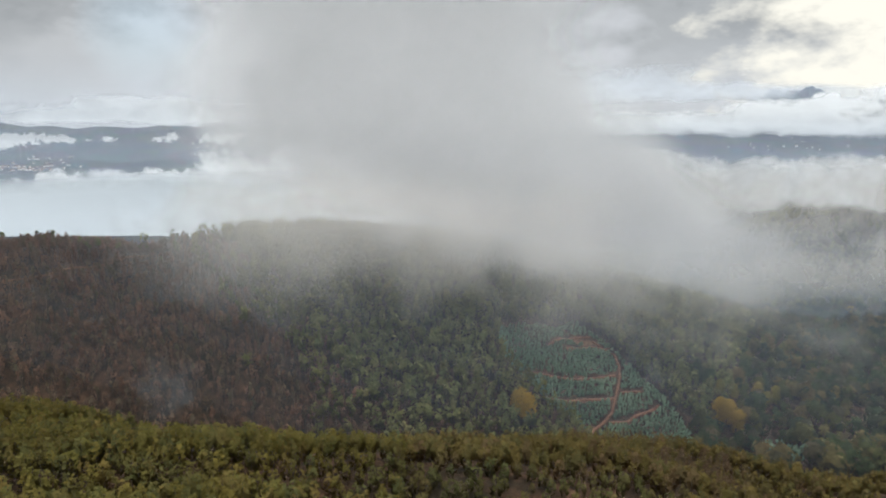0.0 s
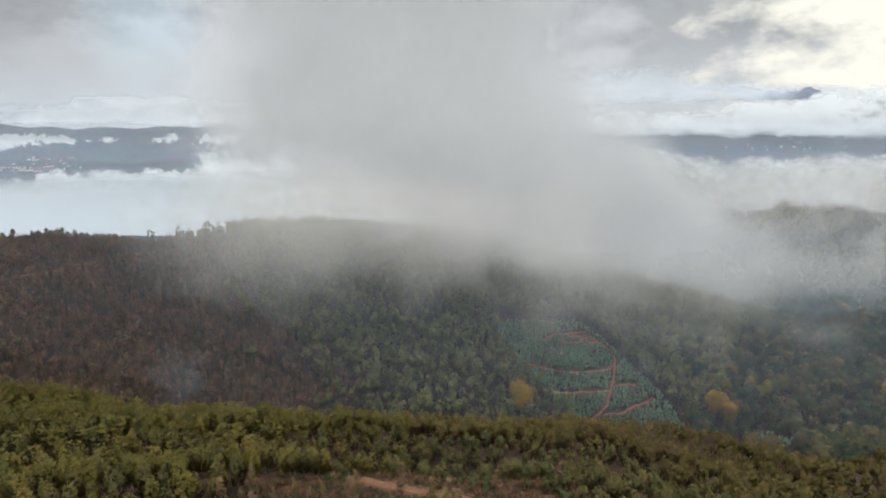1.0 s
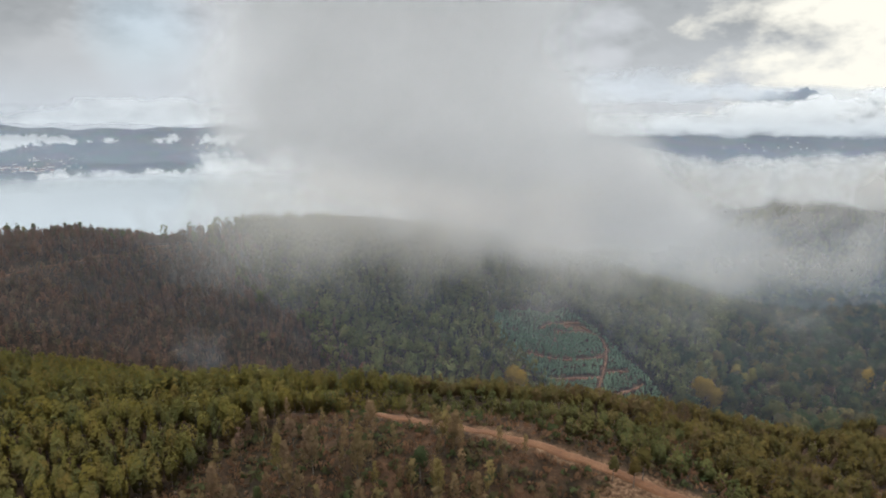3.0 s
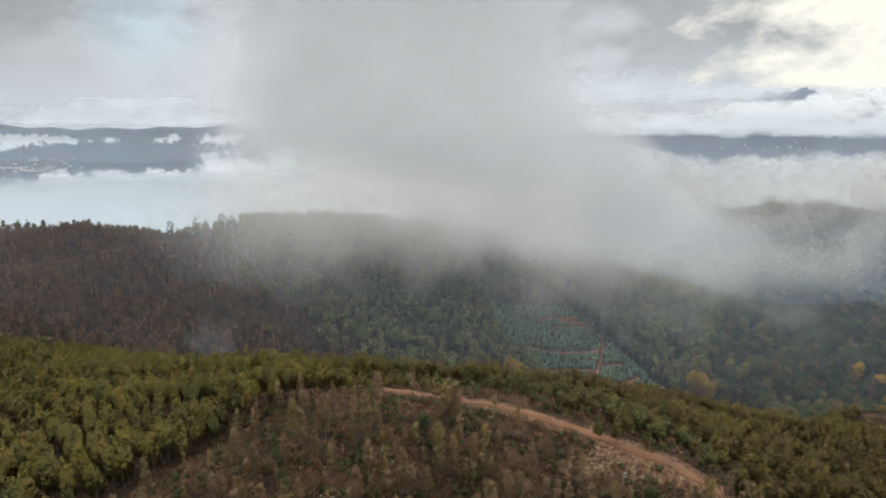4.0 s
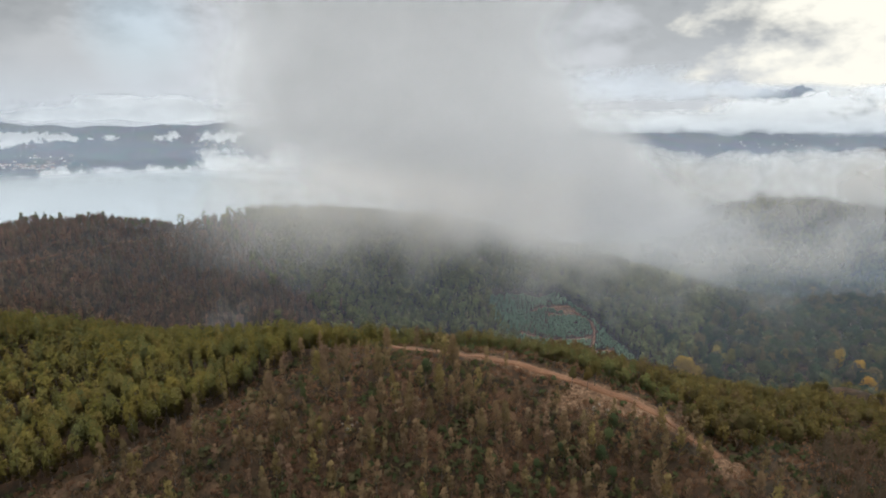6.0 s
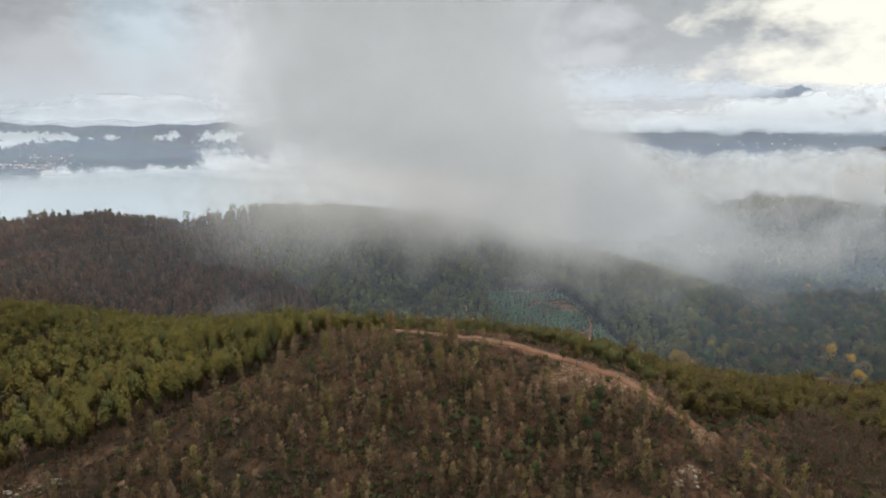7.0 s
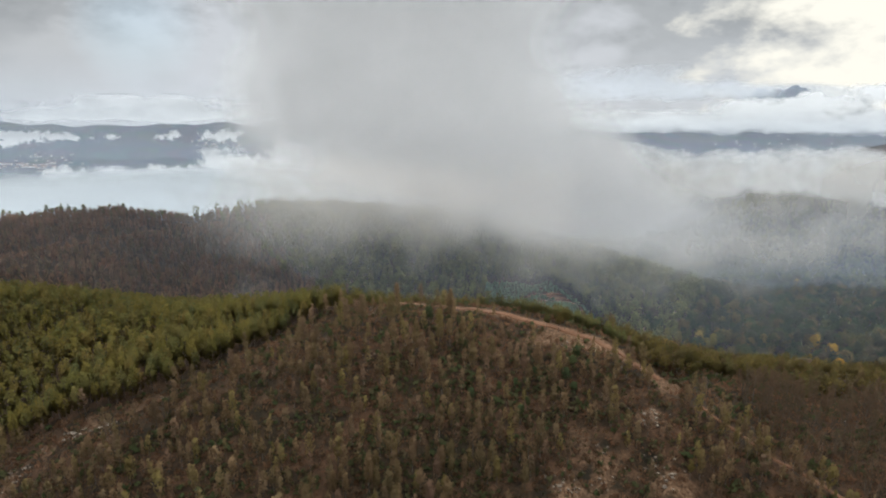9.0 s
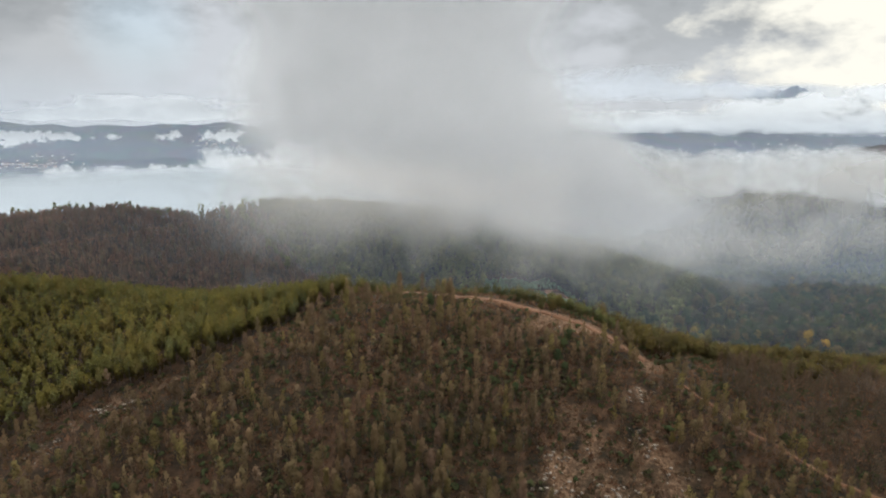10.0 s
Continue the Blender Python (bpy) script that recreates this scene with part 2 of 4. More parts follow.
def mound(x, y, cx, cy, rx, ry, height):
    return height * np.exp(-(((x - cx) / rx) ** 2 + ((y - cy) / ry) ** 2))


def relief(x, y, size, seed):
    """Rolling unevenness of about one unit, from a few crossing waves."""
    g = np.random.default_rng(seed)
    out = 0.0 * x
    for k in range(7):
        a, f, p = g.uniform(0, 6.283), g.uniform(0.6, 1.9) / size, g.uniform(0, 6.283)
        out = out + np.sin((x * math.cos(a) + y * math.sin(a)) * f * 6.283 + p) / 7 ** 0.5
    return out


# gentle swells and dips of the knoll and of the spur beside it: rows from south to north, columns from west to east
SWELL_X, SWELL_Y, SWELL_WIDTH = (-220, -165, -115, -70, -30, 10, 50, 90, 135, 185, 235, 285), (-5, 35, 75, 115, 160, 205), 34.0
SWELLS = [
    (0, 0, 0.7, 4, 2.1, -1.5, -5.3, -2.3, -0.1, 0, 0, 0),
    (0, 0, 0.9, 3.8, 3.4, -2.2, 4.7, -1.2, -0.5, 0, 0, 0),
    (0.1, -0.3, 0.7, -4, -1.2, -1.6, -0.8, -0.4, 0.7, -0.2, 0, 0),
    (5.4, 0, -1.6, 6.3, 4.9, 3.3, 5.7, 4, 0.5, 0.4, 0, 0),
    (8.8, -1.5, -3.6, -0.9, -3.4, -2.5, 0.8, -5.2, 5.7, 18.5, -0.7, -0.7),
    (0.2, -2.1, 1.6, -2.3, 0.8, 2.5, 6.5, 15, 14.8, 17.4, -12.2, -4.2),
]


def swell(x, y):
    out = 0.0 * x
    for cy, row in zip(SWELL_Y, SWELLS):
        for cx, height in zip(SWELL_X, row):
            if height:
                out = out + mound(x, y, cx, cy, SWELL_WIDTH, SWELL_WIDTH, height)
    return out


def ground_height(x, y):
    x, y = np.asarray(x, float), np.asarray(y, float)
    # the knoll over which the camera backs away
    u, v = np.clip(x, -420, 420), np.clip(y, -400, 420)
    knoll = 160.4 + 0.06 * u + 0.41 * v - 0.00114 * u * u - 0.00077 * u * v - 0.0030 * v * v
    knoll = knoll + mound(x, y, 6, 62, 42, 22, 7.0) - mound(x, y, -45, 8, 30, 26, 4.0)
    knoll = knoll + mound(x, y, -195, 165, 66, 70, 29.0) - mound(x, y, 88, 92, 46, 44, 13.0)
    knoll = soft_max(knoll, 40 - 0.9 * np.clip(np.hypot(x - 250, y - 200) - 120, 0, 3000) + mound(x, y, 250, 200, 100, 58, 74.0), 20.0)
    behind = np.clip((y - 77 - 0.10 * np.abs(x)) / 20, 0, 1)
    knoll = knoll - 11.0 * behind * behind * (3 - 2 * behind) * np.exp(-(np.clip(-55 - x, 0, 500) / 40) ** 2)
    # the wooded flank across the valley, with its ridge
    u, v = np.clip(x, -900, 900), np.clip(y, 60, 2200)
    flank = -114.9 - 0.541 * u + 0.821 * v - 0.000219 * u * u + 0.000604 * u * v - 0.000774 * v * v
    flank = flank - mound(x, y, -45, 365, 55, 45, 11.0) + mound(x, y, -125, 292, 50, 40, 9.0)
    flank = flank + mound(x, y, 40, 555, 130, 70, 6.0) - mound(x, y, -115, 530, 85, 95, 9.0) - 0.13 * (np.sqrt((x + 252) ** 2 + 300) - (x + 252))
    crest = np.clip(395 + 2.2 * (x + 200), 375, 575)
    flank = flank - 0.32 * (np.sqrt((y - crest) ** 2 + 400) + y - crest) / 2
    valley = 10.0 - 0.10 * np.clip(y - 420, 0, 3000) + 0.05 * np.clip(200 - y, 0, 600)
    far_hill = -200 + mound(x, y, 1050, 1230, 520, 420, 330.0) + mound(x, y, 600, 860, 300, 300, 150.0)
    plain = -300 + 278 * np.clip((y - 2900) / 1900, 0, 1.3) ** 1.3 + 0 * x
    z = soft_max(soft_max(knoll, valley, 26.0), flank, 20.0)
    z = soft_max(soft_max(z, far_hill, 40.0), plain, 60.0)
    z = z + swell(x, y)
    far = np.clip((np.hypot(x, y - 50) - 150) / 300, 0, 1)
    z = z + relief(x, y, 38, 3) * (0.7 + 0.7 * far) + relief(x, y, 11, 5) * 0.22
    return z + relief(x, y, 420, 8) * 12 * np.clip((y - 1500) / 1500, 0, 1) + relief(x, y, 900, 9) * 9 * np.clip((y - 3300) / 1200, 0, 1)

# ---- the ground, one sheet out to the horizon ----
def between(x, points):
    """A value along x from a few (x, value) pairs."""
    return np.interp(x, [p[0] for p in points], [p[1] for p in points])


HILL_TRACK = [(-14, 79), (-9.5, 76.5), (-3, 75), (2, 73), (8, 69.5), (14, 66), (20, 63.2), (26, 60.5), (30, 57.2), (35, 54), (40, 51.8), (44, 50), (46, 47.8), (48.5, 45), (51, 42.5), (54, 38)]
LOW_TRACK = [(60, 30), (63, 27), (67, 23.5), (72, 18.5), (80, 14.5), (83, 11.5), (92, 8.5), (97, 5.5), (110, -3)]
BARE_PATCHES = [(47, 26, 6, 4), (26, 9, 6, 5), (23, 2, 6, 5), (37, 3, 6, 5), (30, 20, 5, 4), (35, 14, 5, 4), (47, 13, 5, 6), (51, 5, 5, 5), (-8, 49, 3.5, 2.5), (-20, 43, 4, 2.5), (30, 53, 7, 3), (35, 48, 6, 3), (23, 51, 5, 3), (72, 44, 5, 3), (56, 36, 4, 4), (37, 52, 6, 2.5), (44, 49, 4, 3), (12, 47, 4, 2)]
STONE_BELT = [(-112, 2), (-104, 12), (-97, 19), (-90, 27), (-80, 31), (-72, 35), (-64, 41), (-56, 49), (-48, 60)]


def along(points, step):
    """Evenly spaced places on a smoothed line through points."""
    p = np.array(points, float)
    s = np.concatenate([[0], np.cumsum(np.hypot(*np.diff(p, axis=0).T))])
    w = np.arange(0, s[-1], step)
    q = np.stack([np.interp(w, s, p[:, 0]), np.interp(w, s, p[:, 1])], 1)
    for _ in range(max(1, int(4 / step))):
        q[1:-1] = 0.25 * q[:-2] + 0.5 * q[1:-1] + 0.25 * q[2:]
    return q


def off_line(x, y, points):
    """Distance to the nearest place on a line of points."""
    q = along(points, 1.0)
    flat = np.stack([np.ravel(x), np.ravel(y)], 1)
    out = np.full(len(flat), 1e9)
    near = (np.abs(flat[:, 0]) < 450) & (flat[:, 1] < 700)
    for k in range(0, len(q), 40):
        d = np.hypot(flat[near, 0, None] - q[None, k:k + 40, 0], flat[near, 1, None] - q[None, k:k + 40, 1]).min(1)
        out[near] = np.minimum(out[near], d)
    return out.reshape(np.shape(x))


def mesh_from(name, verts, faces, mat, smooth=True):
    """A mesh of triangles or quads from arrays."""
    me = bpy.data.meshes.new(name)
    verts, faces = np.asarray(verts, np.float32), np.asarray(faces, np.int32)
    n = faces.shape[1]
    me.vertices.add(len(verts))
    me.vertices.foreach_set("co", verts.ravel())
    me.loops.add(faces.size)
    me.loops.foreach_set("vertex_index", faces.ravel())
    me.polygons.add(len(faces))
    me.polygons.foreach_set("loop_start", np.arange(0, faces.size, n, dtype=np.int32))
    me.polygons.foreach_set("use_smooth", np.full(len(faces), smooth))
    me.update(calc_edges=True)
    me.materials.append(mat)
    return me


def give(me, name, values):
    if np.ndim(values) == 1:
        me.attributes.new(name, "FLOAT", "POINT").data.foreach_set("value", np.asarray(values, np.float32))
    else:
        me.attributes.new(name, "FLOAT_VECTOR", "POINT").data.foreach_set("vector", np.asarray(values, np.float32).ravel())


def grid_faces(nx, ny):
    i = np.arange(nx * ny).reshape(ny, nx)
    return np.stack([i[:-1, :-1], i[:-1, 1:], i[1:, 1:], i[1:, :-1]], -1).reshape(-1, 4)


def grown(a, b, n):
    return a + (b - a) * ((np.geomspace(1, 30, n + 1)[1:] - 1) / 29)


def build_ground():
    right = np.concatenate([np.arange(0, 201, 2.8), np.arange(206, 700, 9), grown(700, 4800, 46)])
    xs = np.concatenate([-right[:0:-1], right])
    ys = np.concatenate([-grown(30, 700, 14)[::-1], np.arange(-30, 200, 2.6), np.arange(202, 660, 6), grown(660, 4900, 90)])
    x, y = np.meshgrid(xs, ys)
    z = ground_height(x, y)
    me = mesh_from("ground", np.stack([x, y, z], -1).reshape(-1, 3), grid_faces(len(xs), len(ys)), GROUND)
    bare = 0.7 * np.exp(-(off_line(x, y, HILL_TRACK) / 3.4) ** 2) + mound(x, y, 104, 424, 13, 6, 0.9) + 0.6 * np.exp(-(off_line(x, y, LOW_TRACK) / 2.2) ** 2) + 0.40 * np.exp(-(off_line(x, y, STONE_BELT) / 6.0) ** 2)
    for cx, cy, rx, ry in BARE_PATCHES:
        bare = bare + mound(x, y, cx, cy, rx, ry, 0.62)
    give(me, "bare", np.clip(bare, 0, 1).ravel())
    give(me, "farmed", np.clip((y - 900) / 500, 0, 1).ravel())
    tagged(new("ground", me), "brown heath and soil over steep hills and a far plain", "ground", kind="structure")


build_ground()


def build_track(name, line, width, label, lift=0.12, step=1.0):
    """A dirt track draped on the slope: a slightly dished bed with broken edges."""
    q = along(line, step)
    d = np.gradient(q, axis=0)
    side = np.stack([-d[:, 1], d[:, 0]], 1) / np.hypot(d[:, 0], d[:, 1])[:, None]
    g = np.random.default_rng(len(line) * 7 + int(width * 10))
    rows = []
    for k, (a, up) in enumerate(((-1.0, -0.35), (-0.8, 0.05), (-0.35, 0.0), (0.0, 0.06), (0.35, 0.0), (0.8, 0.05), (1.0, -0.35))):
        wob = a * width / 2 * (1 + 0.22 * np.convolve(g.normal(size=len(q) + 8), np.ones(5) / 5, "same")[4:-4] * (abs(a) > 0.7))
        p = q + side * wob[:, None]
        rows.append(np.column_stack([p, np.maximum(ground_height(p[:, 0], p[:, 1]), ground_height(q[:, 0], q[:, 1]) - 0.5) + lift + up]))
    v = np.stack(rows, 1).reshape(-1, 3)
    return tagged(new(name, mesh_from(name, v, grid_faces(7, len(q)), TRACK)), label, "dirt track", kind="structure")


CLEARING = [(41, 413), (74, 424), (103, 444), (115, 436), (130, 421), (140, 400), (152, 391), (160, 372), (164, 356), (158, 342), (120, 332), (92, 330), (70, 341), (60, 353), (43, 371), (38, 389)]
CLEARING_TRACKS = [
    [(75, 403), (84, 413), (95, 423), (104, 429), (112, 432)],
    [(87, 405), (98, 413), (110, 420), (122, 421)],
    [(112, 427), (120, 420), (127, 418), (127.5, 406), (123, 390), (115, 370), (109, 355), (101, 345), (92, 336), (87, 328)],
    [(56, 369), (72, 371), (89, 374), (108, 386), (123, 396)],
    [(66, 350), (86, 355), (103, 364), (115, 370)],
    [(105, 346), (117, 350), (134, 366), (149, 380)],
    [(119, 376), (128, 381), (137, 385)],
]
FLANK_TRACKS = [[(-290, 290), (-262, 305), (-245, 322), (-232, 336), (-222, 352), (-211, 364), (-198, 384), (-192, 396)]]
build_track("track_hilltop", HILL_TRACK, 2.3, "rutted orange-brown dirt track over the hilltop")
build_track("track_lower", LOW_TRACK, 1.1, "narrow reddish dirt track down the brown slope")
for line in CLEARING_TRACKS:
    build_track("track_clearing", line, 1.7, "orange dirt track through young plantation", 0.3)
for line in FLANK_TRACKS:
    build_track("track_flank", line, 1.3, "pale dirt track through brown woodland", 0.3)


# ---- trees ----
def tube(path, radii, sides):
    """A tapered limb along a path: vertices and quads."""
    path, a = np.asarray(path, float), np.arange(sides) * 2 * np.pi / sides
    ring = np.stack([np.cos(a), np.sin(a), 0 * a], -1)
    v = (path[:, None, :] + ring[None] * np.asarray(radii)[:, None, None]).reshape(-1, 3)
    f = []
    for k in range(len(path) - 1):
        for j in range(sides):
            f.append((k * sides + j, k * sides + (j + 1) % sides, (k + 1) * sides + (j + 1) % sides, (k + 1) * sides + j))
    return v, np.array(f)


def joined(parts):
    vs, fs, n = [], [], 0
    for v, f in parts:
        vs.append(v)
        fs.append(f + n)
        n += len(v)
    return np.concatenate(vs), np.concatenate(fs)


def trunk_shape(g, height, radius, limbs, sides=6, rings=4, spread=0.3, low=0.35):
    t = np.linspace(0, 1, rings)
    bend = g.normal(0, 0.02 * height, 2)
    path = np.stack([bend[0] * t ** 2, bend[1] * t ** 2, -0.4 + (height * 0.95 + 0.4) * t], -1)
    parts = [tube(path, radius * (1 - 0.85 * t), sides)]
    for k in range(limbs):
        s = g.uniform(low, 0.9)
        a = g.uniform(0, 6.283)
        root = np.array([np.interp(s, t, path[:, 0]), np.interp(s, t, path[:, 1]), height * 0.95 * s])
        reach = spread * height * (1.05 - s) * g.uniform(0.6, 1.1)
        tip = root + [reach * math.cos(a), reach * math.sin(a), reach * g.uniform(0.4, 1.0)]
        parts.append(tube([root, (root + tip) / 2 + [0, 0, -0.05 * reach], tip], [radius * 0.38, radius * 0.24, radius * 0.08], 3))
    return joined(parts)


def crown_shape(g, n, height, low, width, size, profile, lumps=7, flat=0.5):
    """Leaves: n small four-cornered sprays gathered in clumps within a crown. Returns vertices, outward ways."""
    at = np.sort(g.uniform(0, 1, lumps))
    ang = g.uniform(0, 6.283) + np.arange(lumps) * 2.4
    r = profile(at) * width * g.uniform(0.35, 0.62, lumps)
    heart = np.stack([r * np.cos(ang), r * np.sin(ang), height * (low + (1 - low) * (0.08 + 0.84 * at))], -1)
    lump_r = width * (0.30 + 0.34 * profile(at)) * g.uniform(0.8, 1.2, lumps)
    which = g.integers(0, lumps, n)
    u = g.normal(size=(n, 3))
    u /= np.linalg.norm(u, axis=1)[:, None]
    c = heart[which] + u * (lump_r[which] * g.uniform(0.45, 1.0, n) ** 0.5)[:, None] * [1, 1, 0.9]
    c[:, 2] = np.minimum(c[:, 2], height)
    middle = np.array([0, 0, height * (low + (1 - low) * 0.42)])
    out = (c - middle) / [width, width, height * (1 - low) * 0.6] + 0.45 * u
    out /= np.linalg.norm(out, axis=1)[:, None] + 1e-9
    side = np.cross(out, g.normal(size=(n, 3)))
    side /= np.linalg.norm(side, axis=1)[:, None] + 1e-9
    up = np.cross(side, out) + flat * g.normal(size=(n, 3)) * 0.6
    s = size * g.uniform(0.6, 1.3, n)[:, None]
    v = np.stack([c - side * s * 0.5 - up * s * 0.35, c + side * s * 0.5 - up * s * 0.5, c + side * s * 0.35 + up * s * 0.5, c - side * s * 0.45 + up * s * 0.4], 1)
    return v.reshape(-1, 3), np.repeat(out, 4, 0)


def cone_shape(g, n, height, low, width, size, profile):
    """A full young crown: n sprays over an uneven cone, drooping a little. Returns vertices, outward ways."""
    s = 1 - g.uniform(0, 1, n) ** 0.75 * 0.98
    a = g.uniform(0, 6.283, n)
    wave = 1 + 0.09 * np.sin(3 * a + g.uniform(0, 6.283) + 5 * s) + 0.08 * np.sin(5 * a - 9 * s + g.uniform(0, 6.283))
    r = profile(s) * width * wave * g.uniform(0.62, 1.0, n) ** 0.5
    c = np.stack([r * np.cos(a), r * np.sin(a), height * (low + (1 - low) * s) + 0.25 * g.normal(size=n)], -1)
    # shade low in the crown is put into the facing: low sprays down, tops up
    out = np.stack([np.cos(a) * (1.1 - s), np.sin(a) * (1.1 - s), 3.2 * s - 1.55], -1) + 0.07 * g.normal(size=(n, 3))
    out /= np.linalg.norm(out, axis=1)[:, None]
    side = np.cross(out, [0, 0, 1.0]) + 0.3 * g.normal(size=(n, 3))
    side /= np.linalg.norm(side, axis=1)[:, None]
    up = np.cross(side, out) + 0.4 * g.normal(size=(n, 3))
    k = size * g.uniform(0.6, 1.3, n)[:, None]
    v = np.stack([c - side * k * 0.4 - up * k * 0.5, c + side * k * 0.5 - up * k * 0.35, c + side * k * 0.3 + up * k * 0.6, c - side * k * 0.4 + up * k * 0.45], 1)
    return v.reshape(-1, 3), np.repeat(out, 4, 0)


def twig_shape(g, n, height, low, width, length, thin, profile):
    """Bare twigs and last leaves: n narrow sprays that rise and lean outward."""
    s = g.uniform(0, 1, n) ** 0.8
    a = g.uniform(0, 6.283, n)
    r = profile(s) * width * g.uniform(0.1, 1.0, n) ** 0.6
    c = np.stack([r * np.cos(a), r * np.sin(a), height * (low + (0.94 - low) * s)], -1)
    way = np.stack([np.cos(a) * 0.5, np.sin(a) * 0.5, np.full(n, 1.0)], -1) + g.normal(0, 0.3, (n, 3))
    way /= np.linalg.norm(way, axis=1)[:, None]
    side = np.cross(way, g.normal(size=(n, 3)))
    side /= np.linalg.norm(side, axis=1)[:, None]
    L = length * g.uniform(0.5, 1.2, n)[:, None]
    T = thin * g.uniform(0.6, 1.3, n)[:, None]
    v = np.stack([c - way * L * 0.5 - side * T * 0.3, c - way * L * 0.4 + side * T * 0.4, c + way * L * 0.5 + side * T * 0.5, c + way * L * 0.45 - side * T * 0.5], 1)
    out = np.stack([np.cos(a) * r / width, np.sin(a) * r / width, 0.35 + 0.5 * s], -1)
    out /= np.linalg.norm(out, axis=1)[:, None]
    return v.reshape(-1, 3), np.repeat(out, 4, 0)


def oval(s):
    return np.sqrt(np.clip(1 - (2 * s - 0.85) ** 2 / 1.4, 0.05, 1))


def cone_round(s):
    return np.clip(1.0 - (np.clip(s - 0.30, 0, 1) / 0.72) ** 1.9, 0.003, 1) ** 0.58 * (0.6 + 0.4 * np.clip(s * 3.3, 0, 1))


def egg(s):
    return np.clip(1.0 - (s * 1.02) ** 2.2, 0.03, 1) ** 0.7 * np.clip(0.5 + 2 * s, 0, 1)


def spire(s):
    return np.clip(1.15 - s, 0.12, 1) ** 0.7


def dome(s):
    return np.sqrt(np.clip(1 - s ** 2 * 0.9, 0.05, 1))


def young_tree(g, fine):
    return trunk_shape(g, 6.8, 0.10, 5 if fine else 0, 5 if fine else 3, 4 if fine else 2), cone_shape(g, 260 if fine else 78, 7.6, 0.24, 1.28, 0.37 if fine else 0.60, cone_round)


def slope_tree(g, fine):
    return trunk_shape(g, 5.0, 0.09, 0, 3, 2), cone_shape(g, 90, 5.6, 0.12, 1.4, 0.54, cone_round)


def spur_tree(g, fine):
    return trunk_shape(g, 5.0, 0.09, 0, 3, 2), cone_shape(g, 40, 5.6, 0.12, 1.35, 0.80, cone_round)


def wood_tree(g, fine):
    return trunk_shape(g, 13.0, 0.18, 8 if fine else 0, 5 if fine else 3, 4 if fine else 2), cone_shape(g, 300 if fine else 36, 13.5, 0.34, 2.25, 0.8 if fine else 1.36, cone_round)


def broad_tree(g, fine):
    return trunk_shape(g, 9.0, 0.26, 10 if fine else 0, 6 if fine else 3, 4 if fine else 2, 0.5), crown_shape(g, 700 if fine else 92, 11.0, 0.12, 4.3, 0.75 if fine else 1.5, dome, 9)


def round_tree(g, fine):
    return trunk_shape(g, 8.0, 0.22, 8, 6, 4, 0.4), crown_shape(g, 1300, 10.5, 0.06, 3.2, 0.5, oval, 26)


def brown_tree(g, fine):
    return trunk_shape(g, 8.5, 0.10, 9 if fine else 0, 4 if fine else 3, 4 if fine else 2, 0.25, 0.25), twig_shape(g, 190 if fine else 46, 9.2, 0.18, 1.7, 1.5, 0.16 if fine else 0.28, oval)


def birch_tree(g, fine):
    trunk = trunk_shape(g, 6.2, 0.07, 9 if fine else 3, 5 if fine else 3, 4 if fine else 3, 0.24, 0.25)
    a, b = twig_shape(g, 130 if fine else 40, 7.0, 0.20, 1.0, 1.2, 0.11 if fine else 0.15, egg), crown_shape(g, 190 if fine else 52, 7.2, 0.30, 0.92, 0.27 if fine else 0.42, egg, 20)
    return trunk, (np.concatenate([a[0], b[0]]), np.concatenate([a[1], b[1]]))


def far_brown_tree(g, fine):
    a, b = twig_shape(g, 18, 9.4, 0.12, 1.2, 2.0, 0.36, oval), cone_shape(g, 12, 9.6, 0.35, 1.15, 0.95, cone_round)
    return trunk_shape(g, 9.0, 0.13, 0, 3, 2), (np.concatenate([a[0], b[0]]), np.concatenate([a[1], b[1]]))


def far_wood_tree(g, fine):
    return trunk_shape(g, 11.0, 0.2, 0, 3, 2), crown_shape(g, 24, 13.0, 0.2, 3.4, 2.6, dome, 5)


def sapling(g, fine):
    return trunk_shape(g, 1.8, 0.05, 0, 3, 2), crown_shape(g, 34, 3.0, 0.05, 0.95, 0.72, spire, 5)


def shrub(g, fine):
    return trunk_shape(g, 0.5, 0.05, 0, 3, 2), crown_shape(g, 11, 0.8, 0.0, 0.75, 0.42, dome, 6)


def pine_tree(g, fine):
    return trunk_shape(g, 6.2, 0.13, 8, 6, 4, 0.3, 0.45), crown_shape(g, 420, 6.8, 0.42, 1.5, 0.34, dome, 9)


def ridge_tree(g, fine):
    return trunk_shape(g, 10.0, 0.16, 4, 5, 4, 0.2, 0.7), crown_shape(g, 60, 11.0, 0.62, 1.6, 0.8, dome, 6)


def bracken(g, fine):
    return trunk_shape(g, 0.3, 0.03, 0, 3, 2), twig_shape(g, 7, 0.65, 0.1, 0.8, 0.8, 0.34, dome)


def quads(n):
    return np.arange(n * 4).reshape(-1, 4)


def crown_mesh(name, shape, mat):
    me = mesh_from(name, shape[0], quads(len(shape[0]) // 4), mat)
    give(me, "outward", shape[1])
    give(me, "tint", np.zeros(len(shape[0])))
    return me


